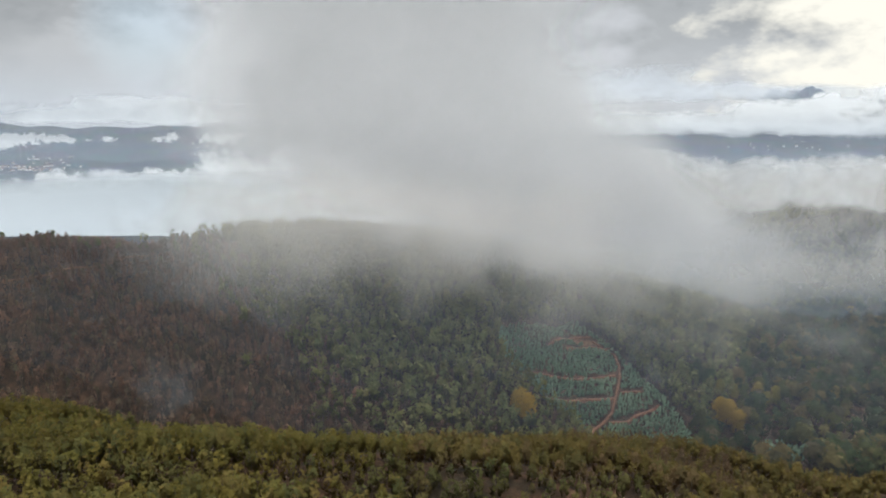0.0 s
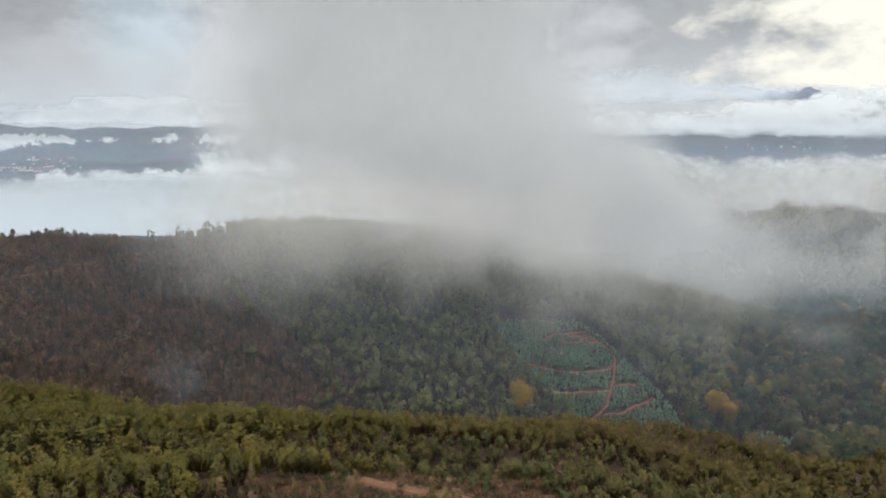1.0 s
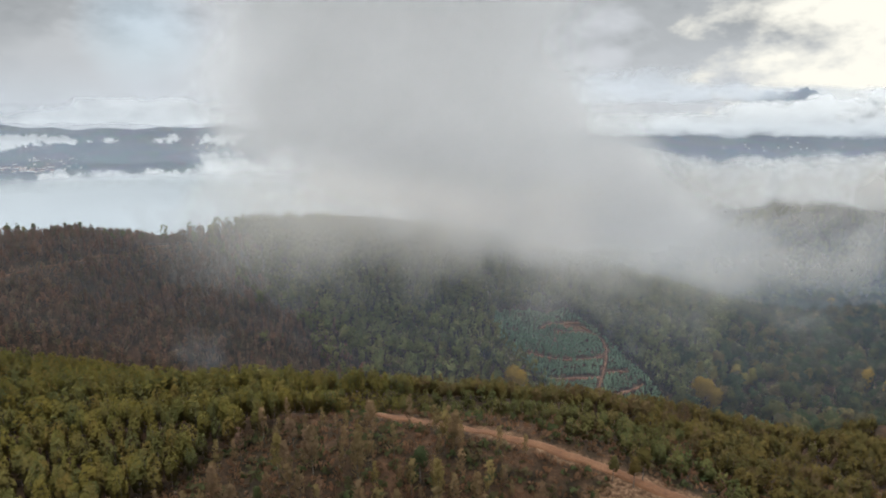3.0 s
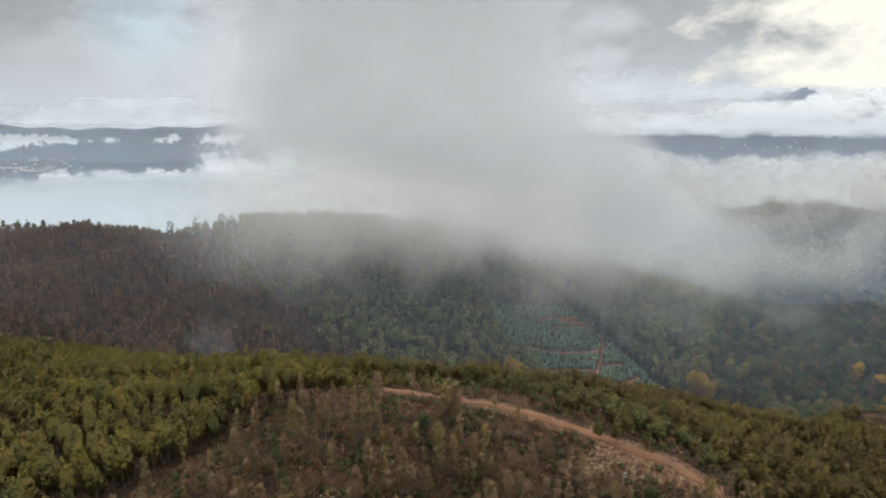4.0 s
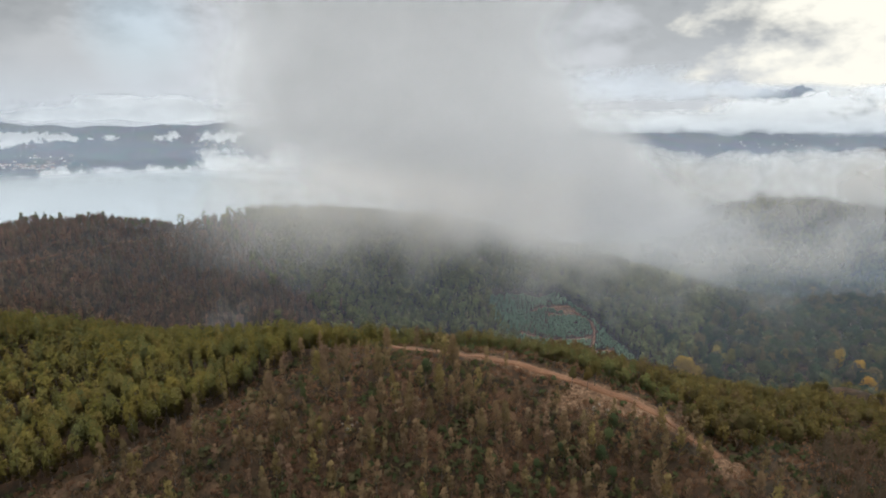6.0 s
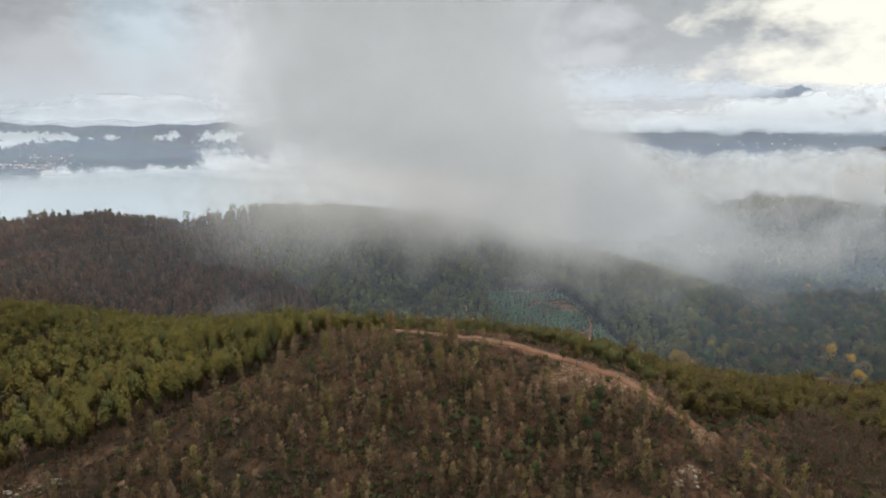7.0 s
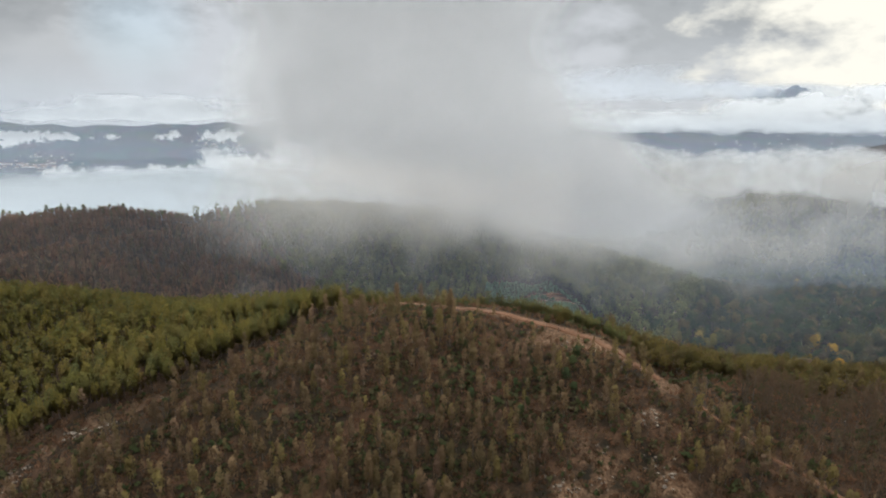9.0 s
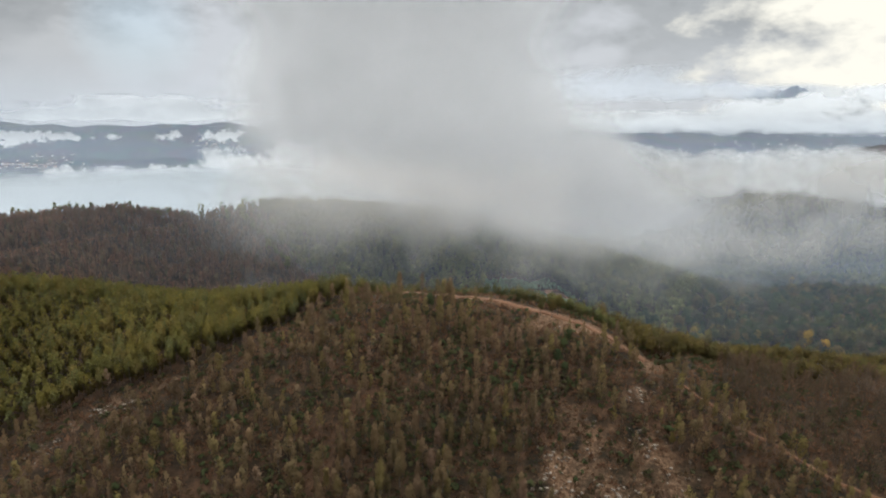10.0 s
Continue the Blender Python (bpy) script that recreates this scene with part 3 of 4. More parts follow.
def plant_each(name, maker, places, leaf, bark, label, category, group, seed, scale=(0.8, 1.2), kinds=5, crown_label="", growth=1.0):
    """Trees one by one, each a thing with its trunk and its crown; a few shapes are shared."""
    g = np.random.default_rng(seed)
    models = []
    for k in range(kinds):
        trunk, crown = maker(g, True)
        models.append((mesh_from("trunk", *trunk, bark), crown_mesh("crown", crown, leaf)))
    for (x, y), grown_by in zip(places, np.broadcast_to(growth, len(places))):
        k = g.integers(kinds)
        s = g.uniform(*scale) * grown_by
        root = tagged(new(name), label, category, group)
        root.matrix_world = pose(x, y, float(ground_height(x, y)) - 0.05, 0, 0, g.uniform(0, 360)) @ Matrix.Diagonal((s * g.uniform(0.88, 1.12), s * g.uniform(0.88, 1.12), s, 1))
        for part_name, me in zip(("trunk", "crown"), models[k]):
            ob = new(part_name, me)
            ob.parent = root
            if part_name == "crown" and crown_label:
                tagged(ob, crown_label)


def plant_many(name, maker, places, leaf, bark, label, category, seed, scale=(0.75, 1.25), kinds=8, stems=True, growth=1.0):
    """A wood that nobody could count: real trunks and leaves, joined."""
    g = np.random.default_rng(seed)
    places = np.asarray(places, float)
    n = len(places)
    models = [maker(g, False) for _ in range(kinds)]
    which, turn, s = g.integers(0, kinds, n), g.uniform(0, 6.283, n), g.uniform(*scale, n) * growth
    wide, tint = s * g.uniform(0.85, 1.12, n), g.uniform(0, 1, n)
    z = ground_height(places[:, 0], places[:, 1]) - 0.1
    leaf_v, leaf_o, leaf_t, bark_v, bark_f, m = [], [], [], [], [], 0
    for k in range(kinds):
        at = np.where(which == k)[0]
        if not len(at):
            continue
        (tv, tf), (cv, co) = models[k]
        c, sn = np.cos(turn[at])[:, None], np.sin(turn[at])[:, None]

        def set_down(v):
            x, y = v[None, :, 0] * wide[at, None], v[None, :, 1] * wide[at, None]
            return np.stack([c * x - sn * y + places[at, 0, None], sn * x + c * y + places[at, 1, None], v[None, :, 2] * s[at, None] + z[at, None]], -1)
        leaf_v.append(set_down(cv).reshape(-1, 3))
        leaf_o.append(np.stack([c * co[None, :, 0] - sn * co[None, :, 1], sn * co[None, :, 0] + c * co[None, :, 1], np.repeat(co[None, :, 2], len(at), 0)], -1).reshape(-1, 3))
        leaf_t.append(np.repeat(tint[at], len(cv)))
        bark_v.append(set_down(tv).reshape(-1, 3))
        bark_f.append((tf[None] + (np.arange(len(at)) * len(tv))[:, None, None] + m).reshape(-1, 4))
        m += len(at) * len(tv)
    root = tagged(new(name), label, category, kind="stuff")
    v = np.concatenate(leaf_v)
    me = mesh_from("crowns", v, quads(len(v) // 4), leaf)
    give(me, "outward", np.concatenate(leaf_o))
    give(me, "tint", np.concatenate(leaf_t))
    new("crowns", me).parent = root
    if stems:
        new("trunks", mesh_from("trunks", np.concatenate(bark_v), np.concatenate(bark_f), bark)).parent = root


def lattice(g, x0, x1, y0, y1, dx, dy, jitter, turn=0.0):
    """Planting places on rows, each a little off."""
    cx, cy, half = (x0 + x1) / 2, (y0 + y1) / 2, math.hypot(x1 - x0, y1 - y0) / 2
    u, v = np.meshgrid(np.arange(-half, half, dx), np.arange(-half, half, dy))
    u, v = u.ravel() + g.normal(0, jitter * dx, u.size), v.ravel() + g.normal(0, jitter * dy, u.size)
    x, y = cx + u * math.cos(turn) - v * math.sin(turn), cy + u * math.sin(turn) + v * math.cos(turn)
    keep = (x > x0) & (x < x1) & (y > y0) & (y < y1)
    return np.stack([x[keep], y[keep]], 1)


def inside(p, ring):
    """Which places lie inside a ring of corners."""
    hit = np.zeros(len(p), bool)
    for (xa, ya), (xb, yb) in zip(ring, ring[1:] + ring[:1]):
        cross = ((ya > p[:, 1]) != (yb > p[:, 1])) & (p[:, 0] < (xb - xa) * (p[:, 1] - ya) / (yb - ya + 1e-12) + xa)
        hit ^= cross
    return hit


def in_sight(p, margin=25.0):
    """Within the wedge of country that the path looks over."""
    return np.abs(p[:, 0]) < 0.80 * (p[:, 1] + 112) + margin


PLANTED_EDGE = [(-20, -170), (15, -150), (27, -124), (31, -115), (34, -104), (35.5, -92), (37.5, -81), (40, -73), (44, -64), (52, -53), (61, -47), (71, -43), (75, -35), (79, -26), (83, -16), (90, -8), (400, -8)]
g = np.random.default_rng(21)
p = lattice(g, -290, 0, 10, 225, 3.2, 3.1, 0.25, 0.75)
p = p[in_sight(p) & ((p[:, 1] < 160) | (p[:, 0] < -120))]
wood = p[(p[:, 0] < between(p[:, 1], PLANTED_EDGE)) & (ground_height(p[:, 0], p[:, 1]) > 60)]
wood = wood[g.uniform(size=len(wood)) < 0.96]
nearest = np.argsort(np.hypot(wood[:, 0] + 62, wood[:, 1] - 45))
heights = 1.0 - 0.25 * np.clip((wood[:, 0] + 45) / 30, 0, 1)     # the trees dwindle towards the bare crest
plant_each("young_eucalyptus", young_tree, wood[nearest[:280]], LEAF_YOUNG, BARK, "slender young plantation tree with yellow-green crown on the hillside", "tree", "young plantation trees", 31, (0.82, 1.15), growth=heights[nearest[:280]])
plant_many("young_plantation", young_tree, wood[nearest[280:]], LEAF_YOUNG, BARK, "dense young plantation with yellow-green crowns covering the hill", "plantation", 32, (0.78, 1.15), growth=heights[nearest[280:]])

# lower trees behind the hilltop track, then over the shoulder and the spur beyond it
p = lattice(g, -10, 340, 30, 296, 3.3, 3.2, 0.3, 0.4)
p = p[in_sight(p)]
verge = 5.5 + 6.0 * np.exp(-((p[:, 0] - 5) / 10) ** 2) + 1.5 * np.sin(p[:, 0] / 5)
behind = (p[:, 1] > between(p[:, 0], HILL_TRACK + [(60, 36), (72, 46), (95, 56), (140, 66), (340, 100)]) + verge) & (p[:, 0] + 8 > between(p[:, 1], [(30, -40), (79, -26), (83, -14), (90, -8), (400, -8)]))
bushy = relief(p[:, 0], p[:, 1], 40, 24)
spur = p[:, 1] > 112 + 0.1 * p[:, 0]
crest = behind & (p[:, 0] < 52 + 4 * bushy) & ~spur
slope = behind & ~crest & ((p[:, 0] < 92 + 0.4 * (p[:, 1] - 60) + 9 * bushy) | (spur & (bushy > -0.55)))
thin = g.uniform(size=len(p))
plant_many("crest_trees", slope_tree, p[crest & (thin < 0.88) & (p[:, 1] < 125)], LEAF_CREST, BARK, "fresh green young trees along the crest behind the track", "trees", 38, (0.5, 0.92))
near = p[:, 1] < 118
plant_many("olive_thicket", slope_tree, p[slope & near & (thin < 0.92)], LEAF_OLIVE, BARK, "olive-yellow young trees on the shoulder of the hill", "woodland", 49, (0.55, 1.1))
plant_many("olive_thicket", spur_tree, p[slope & ~near & (thin < 0.85)], LEAF_OLIVE, BARK, "olive-brown young trees over the spur beside the hill", "woodland", 50, (0.6, 1.15))

# the brown slope to the side of the lower track
p = lattice(g, 45, 340, -45, 296, 3.0, 3.0, 0.35, 0.2)
low_line = off_line(p[:, 0], p[:, 1], LOW_TRACK)
right_of = p[:, 0] > between(p[:, 1], [(-45, 128), (-10, 112), (5, 99), (10, 90), (14, 82), (20, 75), (27, 70), (45, 76), (60, 88), (70, 104), (112, 125), (150, 60)])
bushy = relief(p[:, 0], p[:, 1], 40, 24)
far_side = p[:, 1] > 50 + 0.12 * (p[:, 0] - 100) + 6 * bushy
brown = p[right_of & ~(far_side & (p[:, 0] > 98)) & (low_line > 2.5) & in_sight(p) & ((p[:, 1] < 112 + 0.1 * p[:, 0]) | (bushy < -0.35)) & (g.uniform(size=len(p)) < 0.85)]
olive = p[right_of & far_side & (p[:, 0] > 98) & (low_line > 2.5) & in_sight(p) & (p[:, 1] < 112 + 0.1 * p[:, 0]) & (np.random.default_rng(55).uniform(size=len(p)) < 0.8)]
plant_many("olive_thicket", slope_tree, olive, LEAF_OLIVE, BARK, "low olive-brown trees beyond the bare brown wood", "woodland", 54, (0.55, 1.0))
plant_many("bare_brown_wood", brown_tree, brown, LEAF_RUSSET, BARK, "leafless brown young trees crowded on the slope", "woodland", 33, (0.55, 0.95))

# the open face of the knoll: thin birches and heath shrubs
p = lattice(g, -130, 95, -35, 92, 2.9, 2.9, 0.45, 0.1)
open_face = (p[:, 0] > between(p[:, 1], [(a, b + 5) for a, b in PLANTED_EDGE])) & (p[:, 1] < between(p[:, 0], HILL_TRACK) - 3) & (p[:, 0] < between(p[:, 1], [(-45, 126), (-10, 108), (5, 95), (14, 80), (27, 68), (38, 60), (48, 46), (92, 40)]))
clump = 0.5 + 0.5 * relief(p[:, 0], p[:, 1], 22, 12)
bare_here = sum(mound(p[:, 0], p[:, 1], cx, cy, rx, ry, 1.0) for cx, cy, rx, ry in BARE_PATCHES) + np.exp(-(off_line(p[:, 0], p[:, 1], STONE_BELT) / 6.0) ** 2)
thick = np.clip(1.25 - p[:, 1] / 62, 0.2, 1.0) * np.clip(0.35 + clump, 0.2, 1.2) * np.clip(1 - 1.3 * bare_here, 0, 1)
stand = p[open_face & in_sight(p) & (g.uniform(size=len(p)) < 1.35 * thick)]
tall = [(-39, 57), (-26, 55), (-22, 57), (-13, 63), (2, 62), (5, 49), (-1, 50), (-7, 44), (-14, 40), (-32, 40), (-23, 39), (12, 43), (15, 49), (-3, 42), (-33, 49), (23, 40), (7, 39), (-52, 39), (-61, 37), (-50, 37), (-65, 25), (-14, 54), (-14, 36), (10, 42), (20, 15), (53, 12), (-31, 25), (-37, 52), (-28, 58)]
plant_each("tall_birch_tree", birch_tree, tall, LEAF_GOLD, PALE_BARK, "taller feathery birch with tan twigs on the open slope", "tree", "tall birches on the open slope", 39, (1.0, 1.35))
order = np.argsort(np.hypot(stand[:, 0], stand[:, 1] + 20))
plant_each("birch_tree", birch_tree, stand[order[:290]], LEAF_GOLD, PALE_BARK, "thin birch with sparse golden-brown leaves on the open slope", "tree", "birches on the open slope", 34, (0.65, 1.3))
if len(stand) > 290:
    plant_many("birch_thicket", birch_tree, stand[order[290:]], LEAF_GOLD, PALE_BARK, "sparse golden-brown birches across the open slope", "trees", 35, (0.6, 1.2))
p = lattice(g, -135, 120, -40, 100, 1.2, 1.2, 0.45, 0.4)
keep = (p[:, 0] > between(p[:, 1], [(a, b - 3) for a, b in PLANTED_EDGE])) & in_sight(p) & (off_line(p[:, 0], p[:, 1], HILL_TRACK) > 2.6) & (off_line(p[:, 0], p[:, 1], LOW_TRACK) > 2.0)
bare_here = sum(mound(p[:, 0], p[:, 1], cx, cy, rx, ry, 1.0) for cx, cy, rx, ry in BARE_PATCHES) + 0.8 * np.exp(-(off_line(p[:, 0], p[:, 1], STONE_BELT) / 6.0) ** 2)
heath = p[keep & (g.uniform(size=len(p)) < np.clip(0.30 + 0.55 * relief(p[:, 0], p[:, 1], 16, 14) + 0.55 * mound(p[:, 0], p[:, 1], 6, 22, 34, 34, 1.0), 0.05, 0.95) * np.clip(1 - 0.75 * bare_here, 0.12, 1))]
plant_many("heath_shrubs", shrub, heath, LEAF_SHRUB, BARK, "low dark green heath shrubs on the slope", "shrubs", 36, (0.45, 1.5), stems=False)
p = lattice(g, -135, 125, -40, 100, 1.4, 1.4, 0.45, 0.1)
keep = (p[:, 0] > between(p[:, 1], [(a, b - 3) for a, b in PLANTED_EDGE])) & in_sight(p) & (off_line(p[:, 0], p[:, 1], HILL_TRACK) > 2.2) & (off_line(p[:, 0], p[:, 1], LOW_TRACK) > 1.8)
plant_many("dead_bracken", bracken, p[keep & (g.uniform(size=len(p)) < 0.75)], LEAF_BRACKEN, BARK, "reddish dead bracken and dry grass on the slope", "bracken", 37, (0.5, 1.4), stems=False)

# across the valley
GLADE = [(203, 358), (226, 368), (250, 361), (240, 341), (212, 344)]
p = lattice(g, -470, 560, 190, 700, 5.0, 5.0, 0.3, 0.3)
p = p[in_sight(p, 10)]
h = ground_height(p[:, 0], p[:, 1])
cut = inside(p, CLEARING)
on_track = (np.min([off_line(p[:, 0], p[:, 1], line) for line in CLEARING_TRACKS], 0) < 4) | (off_line(p[:, 0], p[:, 1] + 3, FLANK_TRACKS[0]) < 4.5)
floor = ((h < 25 + 6 * relief(p[:, 0], p[:, 1], 70, 19)) & (p[:, 0] > 20)) | ((p[:, 0] > 130) & (p[:, 1] < 350))
brown_side = p[:, 0] < between(p[:, 1], [(240, 0), (300, -52), (338, -92), (358, -122), (420, -150), (470, -175), (620, -260)]) + 12 * relief(p[:, 0], p[:, 1], 60, 17) + g.normal(0, 24, len(p))
hidden = (p[:, 0] > -125) & (p[:, 1] < 250 + 42 * np.clip((p[:, 0] - 90) / 60, 0, 1))
beyond = (p[:, 0] < 60) & (p[:, 1] > np.clip(395 + 2.2 * (p[:, 0] + 200), 375, 575) + 75)
ok = ~hidden & ~beyond & ~cut & ~on_track & ((p[:, 1] > 206) | (h < 75))
far_brown, far_green, vale = p[ok & brown_side & ~floor], p[ok & ~brown_side & ~floor], p[ok & floor & ~inside(p, GLADE) & (np.hypot(p[:, 0] - 197, p[:, 1] - 376) > 11)]
plant_many("brown_woodland", far_brown_tree, np.concatenate([far_brown, far_brown + g.normal(0, 2.4, far_brown.shape)]), LEAF_BROWN, BARK, "autumn-brown leafless woodland over the far hillside", "woodland", 41, (0.6, 1.05))
plant_many("green_forest", wood_tree, far_green, LEAF_DARK, BARK, "dense dark green forest over the far hillside", "forest", 42, (0.75, 1.2))
plant_many("valley_wood", broad_tree, vale[g.uniform(size=len(vale)) < 0.36], LEAF_MIXED, BARK, "mixed green and russet broadleaf trees on the valley floor", "woodland", 43, (0.7, 1.6))
p = lattice(g, 180, 900, 560, 1120, 8.6, 8.6, 0.35, 0.3)
p = p[in_sight(p, 10) & ((p[:, 0] > 560) | (p[:, 1] > 700)) & ((p[:, 1] < 860) | (g.uniform(size=len(p)) < 0.45))]
plant_many("distant_wood", far_wood_tree, p, LEAF_DARK, BARK, "distant dark wood on the far hillside", "forest", 46, (0.8, 1.3))
saps = lattice(g, 30, 180, 325, 450, 2.5, 2.0, 0.2, 0.55)
saps = saps[inside(saps, CLEARING)]
saps = saps[np.min([off_line(saps[:, 0], saps[:, 1], line) for line in CLEARING_TRACKS], 0) > 2.2]
saps = saps[mound(saps[:, 0], saps[:, 1], 104, 424, 13, 6, 1.0) < 0.35 + 0.25 * relief(saps[:, 0], saps[:, 1], 9, 26)]
plant_many("sapling_rows", sapling, saps, LEAF_TEAL, BARK, "rows of blue-green eucalyptus saplings in the felled clearing", "saplings", 44, (0.75, 1.25))
p = lattice(g, 195, 255, 335, 372, 3.0, 2.6, 0.3, 0.3)
plant_many("sapling_rows", sapling, p[inside(p, GLADE)], LEAF_TEAL, BARK, "patch of blue-green saplings among trees on the valley floor", "saplings", 52, (0.9, 1.5))
plant_each("yellow_tree", round_tree, [(50, 326), (46, 329), (192, 383), (197, 381), (200, 373), (345, 420), (345, 395), (330, 362), (478, 675)], LEAF_YELLOW, BARK, "broad tree in bright yellow autumn leaf", "tree", "yellow autumn trees", 45, (1.5, 1.85), 4)
plant_each("ochre_tree", round_tree, [(242, 414), (250, 418), (238, 421), (205, 412), (214, 409), (265, 443), (352, 428), (336, 366), (300, 425), (285, 418)], LEAF_OCHRE, BARK, "broad tree turning dull ochre yellow", "tree", "ochre autumn trees", 53, (1.1, 1.6), 4)
ridge = [(x + 3 * math.sin(x * 1.7), 388 + 9 * math.sin(x * 0.9)) for x in np.cumsum(3.2 + 5.5 * np.random.default_rng(71).uniform(size=44)) - 432]
plant_each("ridge_tree", ridge_tree, ridge, LEAF_DARK, BARK, "tall bare-stemmed tree with a small dark crown on the ridge", "tree", "trees along the ridge", 72, (0.6, 1.25), 5)
plant_each("pine_tree", pine_tree, [(29, 34), (19, 28), (31, 37), (26, 36), (17, 34), (6, 28), (23, 33), (33, 41), (-30, 52), (-4, 55), (27, 31), (22, 37), (13, 33), (30, 30), (35, 37), (17, 24), (9, 34)], LEAF_PINE, BARK, "small dark green pine on the open slope", "tree", "pines on the open slope", 47, (0.55, 1.0), 3)
plant_each("young_broadleaf_tree", pine_tree, [(58, 47), (62, 48), (66, 51), (60, 43), (57, 50), (31, 54.5), (33, 56), (28, 56), (51, 12), (64, 44), (69, 55), (73, 50), (78, 57)], LEAF_OLIVE, BARK, "young olive-yellow broadleaf tree beside the dirt track", "tree", "olive trees by the track", 48, (0.6, 0.95), 4)


# ---- rocks ----
def rock_mesh(g):
    bm = bmesh.new()
    bmesh.ops.create_icosphere(bm, subdivisions=2, radius=0.5)
    off = Vector(g.uniform(-50, 50, 3))
    for v in bm.verts:
        v.co *= 1 + 0.5 * noise.noise(v.co * 2.2 + off)
        v.co.x = max(-0.42, min(0.46, v.co.x))
        v.co.z *= 0.62
    me = bpy.data.meshes.new("boulder")
    bm.to_mesh(me)
    bm.free()
    me.materials.append(ROCK)
    return me


def lay_rocks():
    g = np.random.default_rng(51)
    models = [rock_mesh(g) for _ in range(7)]
    spots = []
    belt = along(STONE_BELT, 0.5)
    for cx, cy, rx, ry, n in ((47, 26, 3.2, 2.2, 46), (26, 9, 5, 4, 34), (24, 2, 5, 4, 40), (37, 3, 5, 4, 28), (47, 13, 5, 5, 24), (35, 14, 5, 5, 16), (51, 5, 4, 4, 16), (-8, 49, 3, 2, 8), (-20, 43, 3, 2, 10), (33, 47, 6, 3, 14), (-79, 30, 2.6, 1.2, 30), (-87, 29, 2.6, 1.2, 26), (-96, 21, 4, 3, 26)):
        spots += [(cx + g.normal() * rx * 0.6, cy + g.normal() * ry * 0.6, g.uniform(0.2, 0.95)) for _ in range(n)]
    for k in g.integers(0, len(belt), 46):
        spots.append((*(belt[k] + g.normal(0, 2.6, 2)), g.uniform(0.2, 0.7)))
    for x, y, s in spots:
        ob = tagged(new("boulder", models[g.integers(7)]), "pale weathered boulder lying on bare soil", "rock", "pale boulders")
        ob.matrix_world = pose(x, y, float(ground_height(x, y)) + 0.08 * s, g.uniform(-12, 12), g.uniform(-12, 12), g.uniform(0, 360)) @ Matrix.Diagonal((s * g.uniform(0.8, 1.5), s, s * g.uniform(0.7, 1.1), 1))


lay_rocks()


# ---- clouds ----
def cloud_sheets(name, mat, label, depths, x0, x1, z0, z1, body, step=12.0, lean=0.0, category="cloud", up=0.75, whole=False):
    """A cloud as vapour spread over several thin layers, one behind the other; body(x, y, z) says how dense it hangs."""
    xs, zs = np.arange(x0, x1 + step, step), np.arange(z0, z1 + step, step)
    x, z = np.meshgrid(xs, zs)
    vs, fs, n = [], [], 0
    for d in depths:
        y = d + lean * (z - z0) + 5 * np.sin(x / 70) + 4 * np.cos(z / 55)
        vs.append(np.stack([x, y, z], -1).reshape(-1, 3))
        fs.append(grid_faces(len(xs), len(zs)) + n)
        n += x.size
    v, f = np.concatenate(vs), np.concatenate(fs)
    x, y, z = v.T
    b, e = body(x, y, z), step * 2.0
    if not whole:
        f = f[(b[f].max(1) > 0.0)]
    # the vapour faces outward from where it is thickest, and on the whole upward
    out = np.stack([body(x - e, y, z) - body(x + e, y, z), 0 * x - 0.55, body(x, y, z - e) - body(x, y, z + e)], -1) * [0.30, 1.0, 0.30] + [0, 0, up]
    me = mesh_from(name, v, f, mat)
    give(me, "outward", out / (np.linalg.norm(out, axis=1)[:, None] + 1e-9))
    give(me, "body", np.clip(b, 0, 1))
    return tagged(new(name, me), label, category, kind="stuff")


def puffs(*items):
    """A body made of overlapping soft ovals: x, z, half width, half height, weight."""
    def body(x, y, z):
        out = 0 * x
        for cx, cz, rx, rz, w in items:
            r = np.sqrt(((x - cx) / rx) ** 2 + ((z - cz) / rz) ** 2)
            out = out + (1 - out) * w * np.clip(1.5 - r, 0, 1)
        return out
    return body


MAIN = cloud_material("cloud_vapour", 95.0, 1.9, 0.248, (0.82, 0.80, 0.775), 0.70, billow=0.9)
# WISP and FRINGE carry the cloud's shaded underside as a darker beige
WISP = cloud_material("wisp_vapour", 70.0, 2.1, 0.36, (0.74, 0.68, 0.60), 0.85, billow=0.5)
FRINGE = cloud_material("fringe_vapour", 52.0, 2.5, 0.15, (0.74, 0.69, 0.63), 0.85, billow=0.4)
MIST = cloud_material("mist_vapour", 12.0, 2.8, 0.04, soft=0.7, detail=4.0)
SIDE = cloud_material("side_fog_vapour", 80.0, 1.9, 0.80, (0.97, 0.96, 0.945), 0.55, billow=1.7)
BANK = cloud_material("cloud_bank_vapour", 150.0, 2.2, 0.92, (0.96, 0.955, 0.945), 0.40, 1.5)
LOW_FOG = cloud_material("low_fog_vapour", 260.0, 0.4, 0.9, (0.84, 0.885, 0.91), 0.42, 2.5, billow=0.3)
FAR_GREY = cloud_material("far_grey_cloud_vapour", 260.0, 1.5, 0.7, (0.80, 0.825, 0.86), 0.9, 2.0, billow=1.4, detail=3.0)
FAR_BANK = cloud_material("far_cloud_vapour", 230.0, 1.7, 0.92, (0.99, 0.98, 0.96), 0.60, 2.2, billow=1.6, detail=4.5)
PUFF = cloud_material("small_cloud_vapour", 48.0, 3.2, 0.85, (0.96, 0.96, 0.96), 0.6, 1.5)
HAZE = cloud_material("haze_vapour", 240.0, 0.0, 0.028, (0.74, 0.84, 0.96), 0.7)
PEAK_HAZE = cloud_material("mountain_haze_vapour", 900.0, 0.0, 0.2, (0.76, 0.84, 0.95), 0.4)
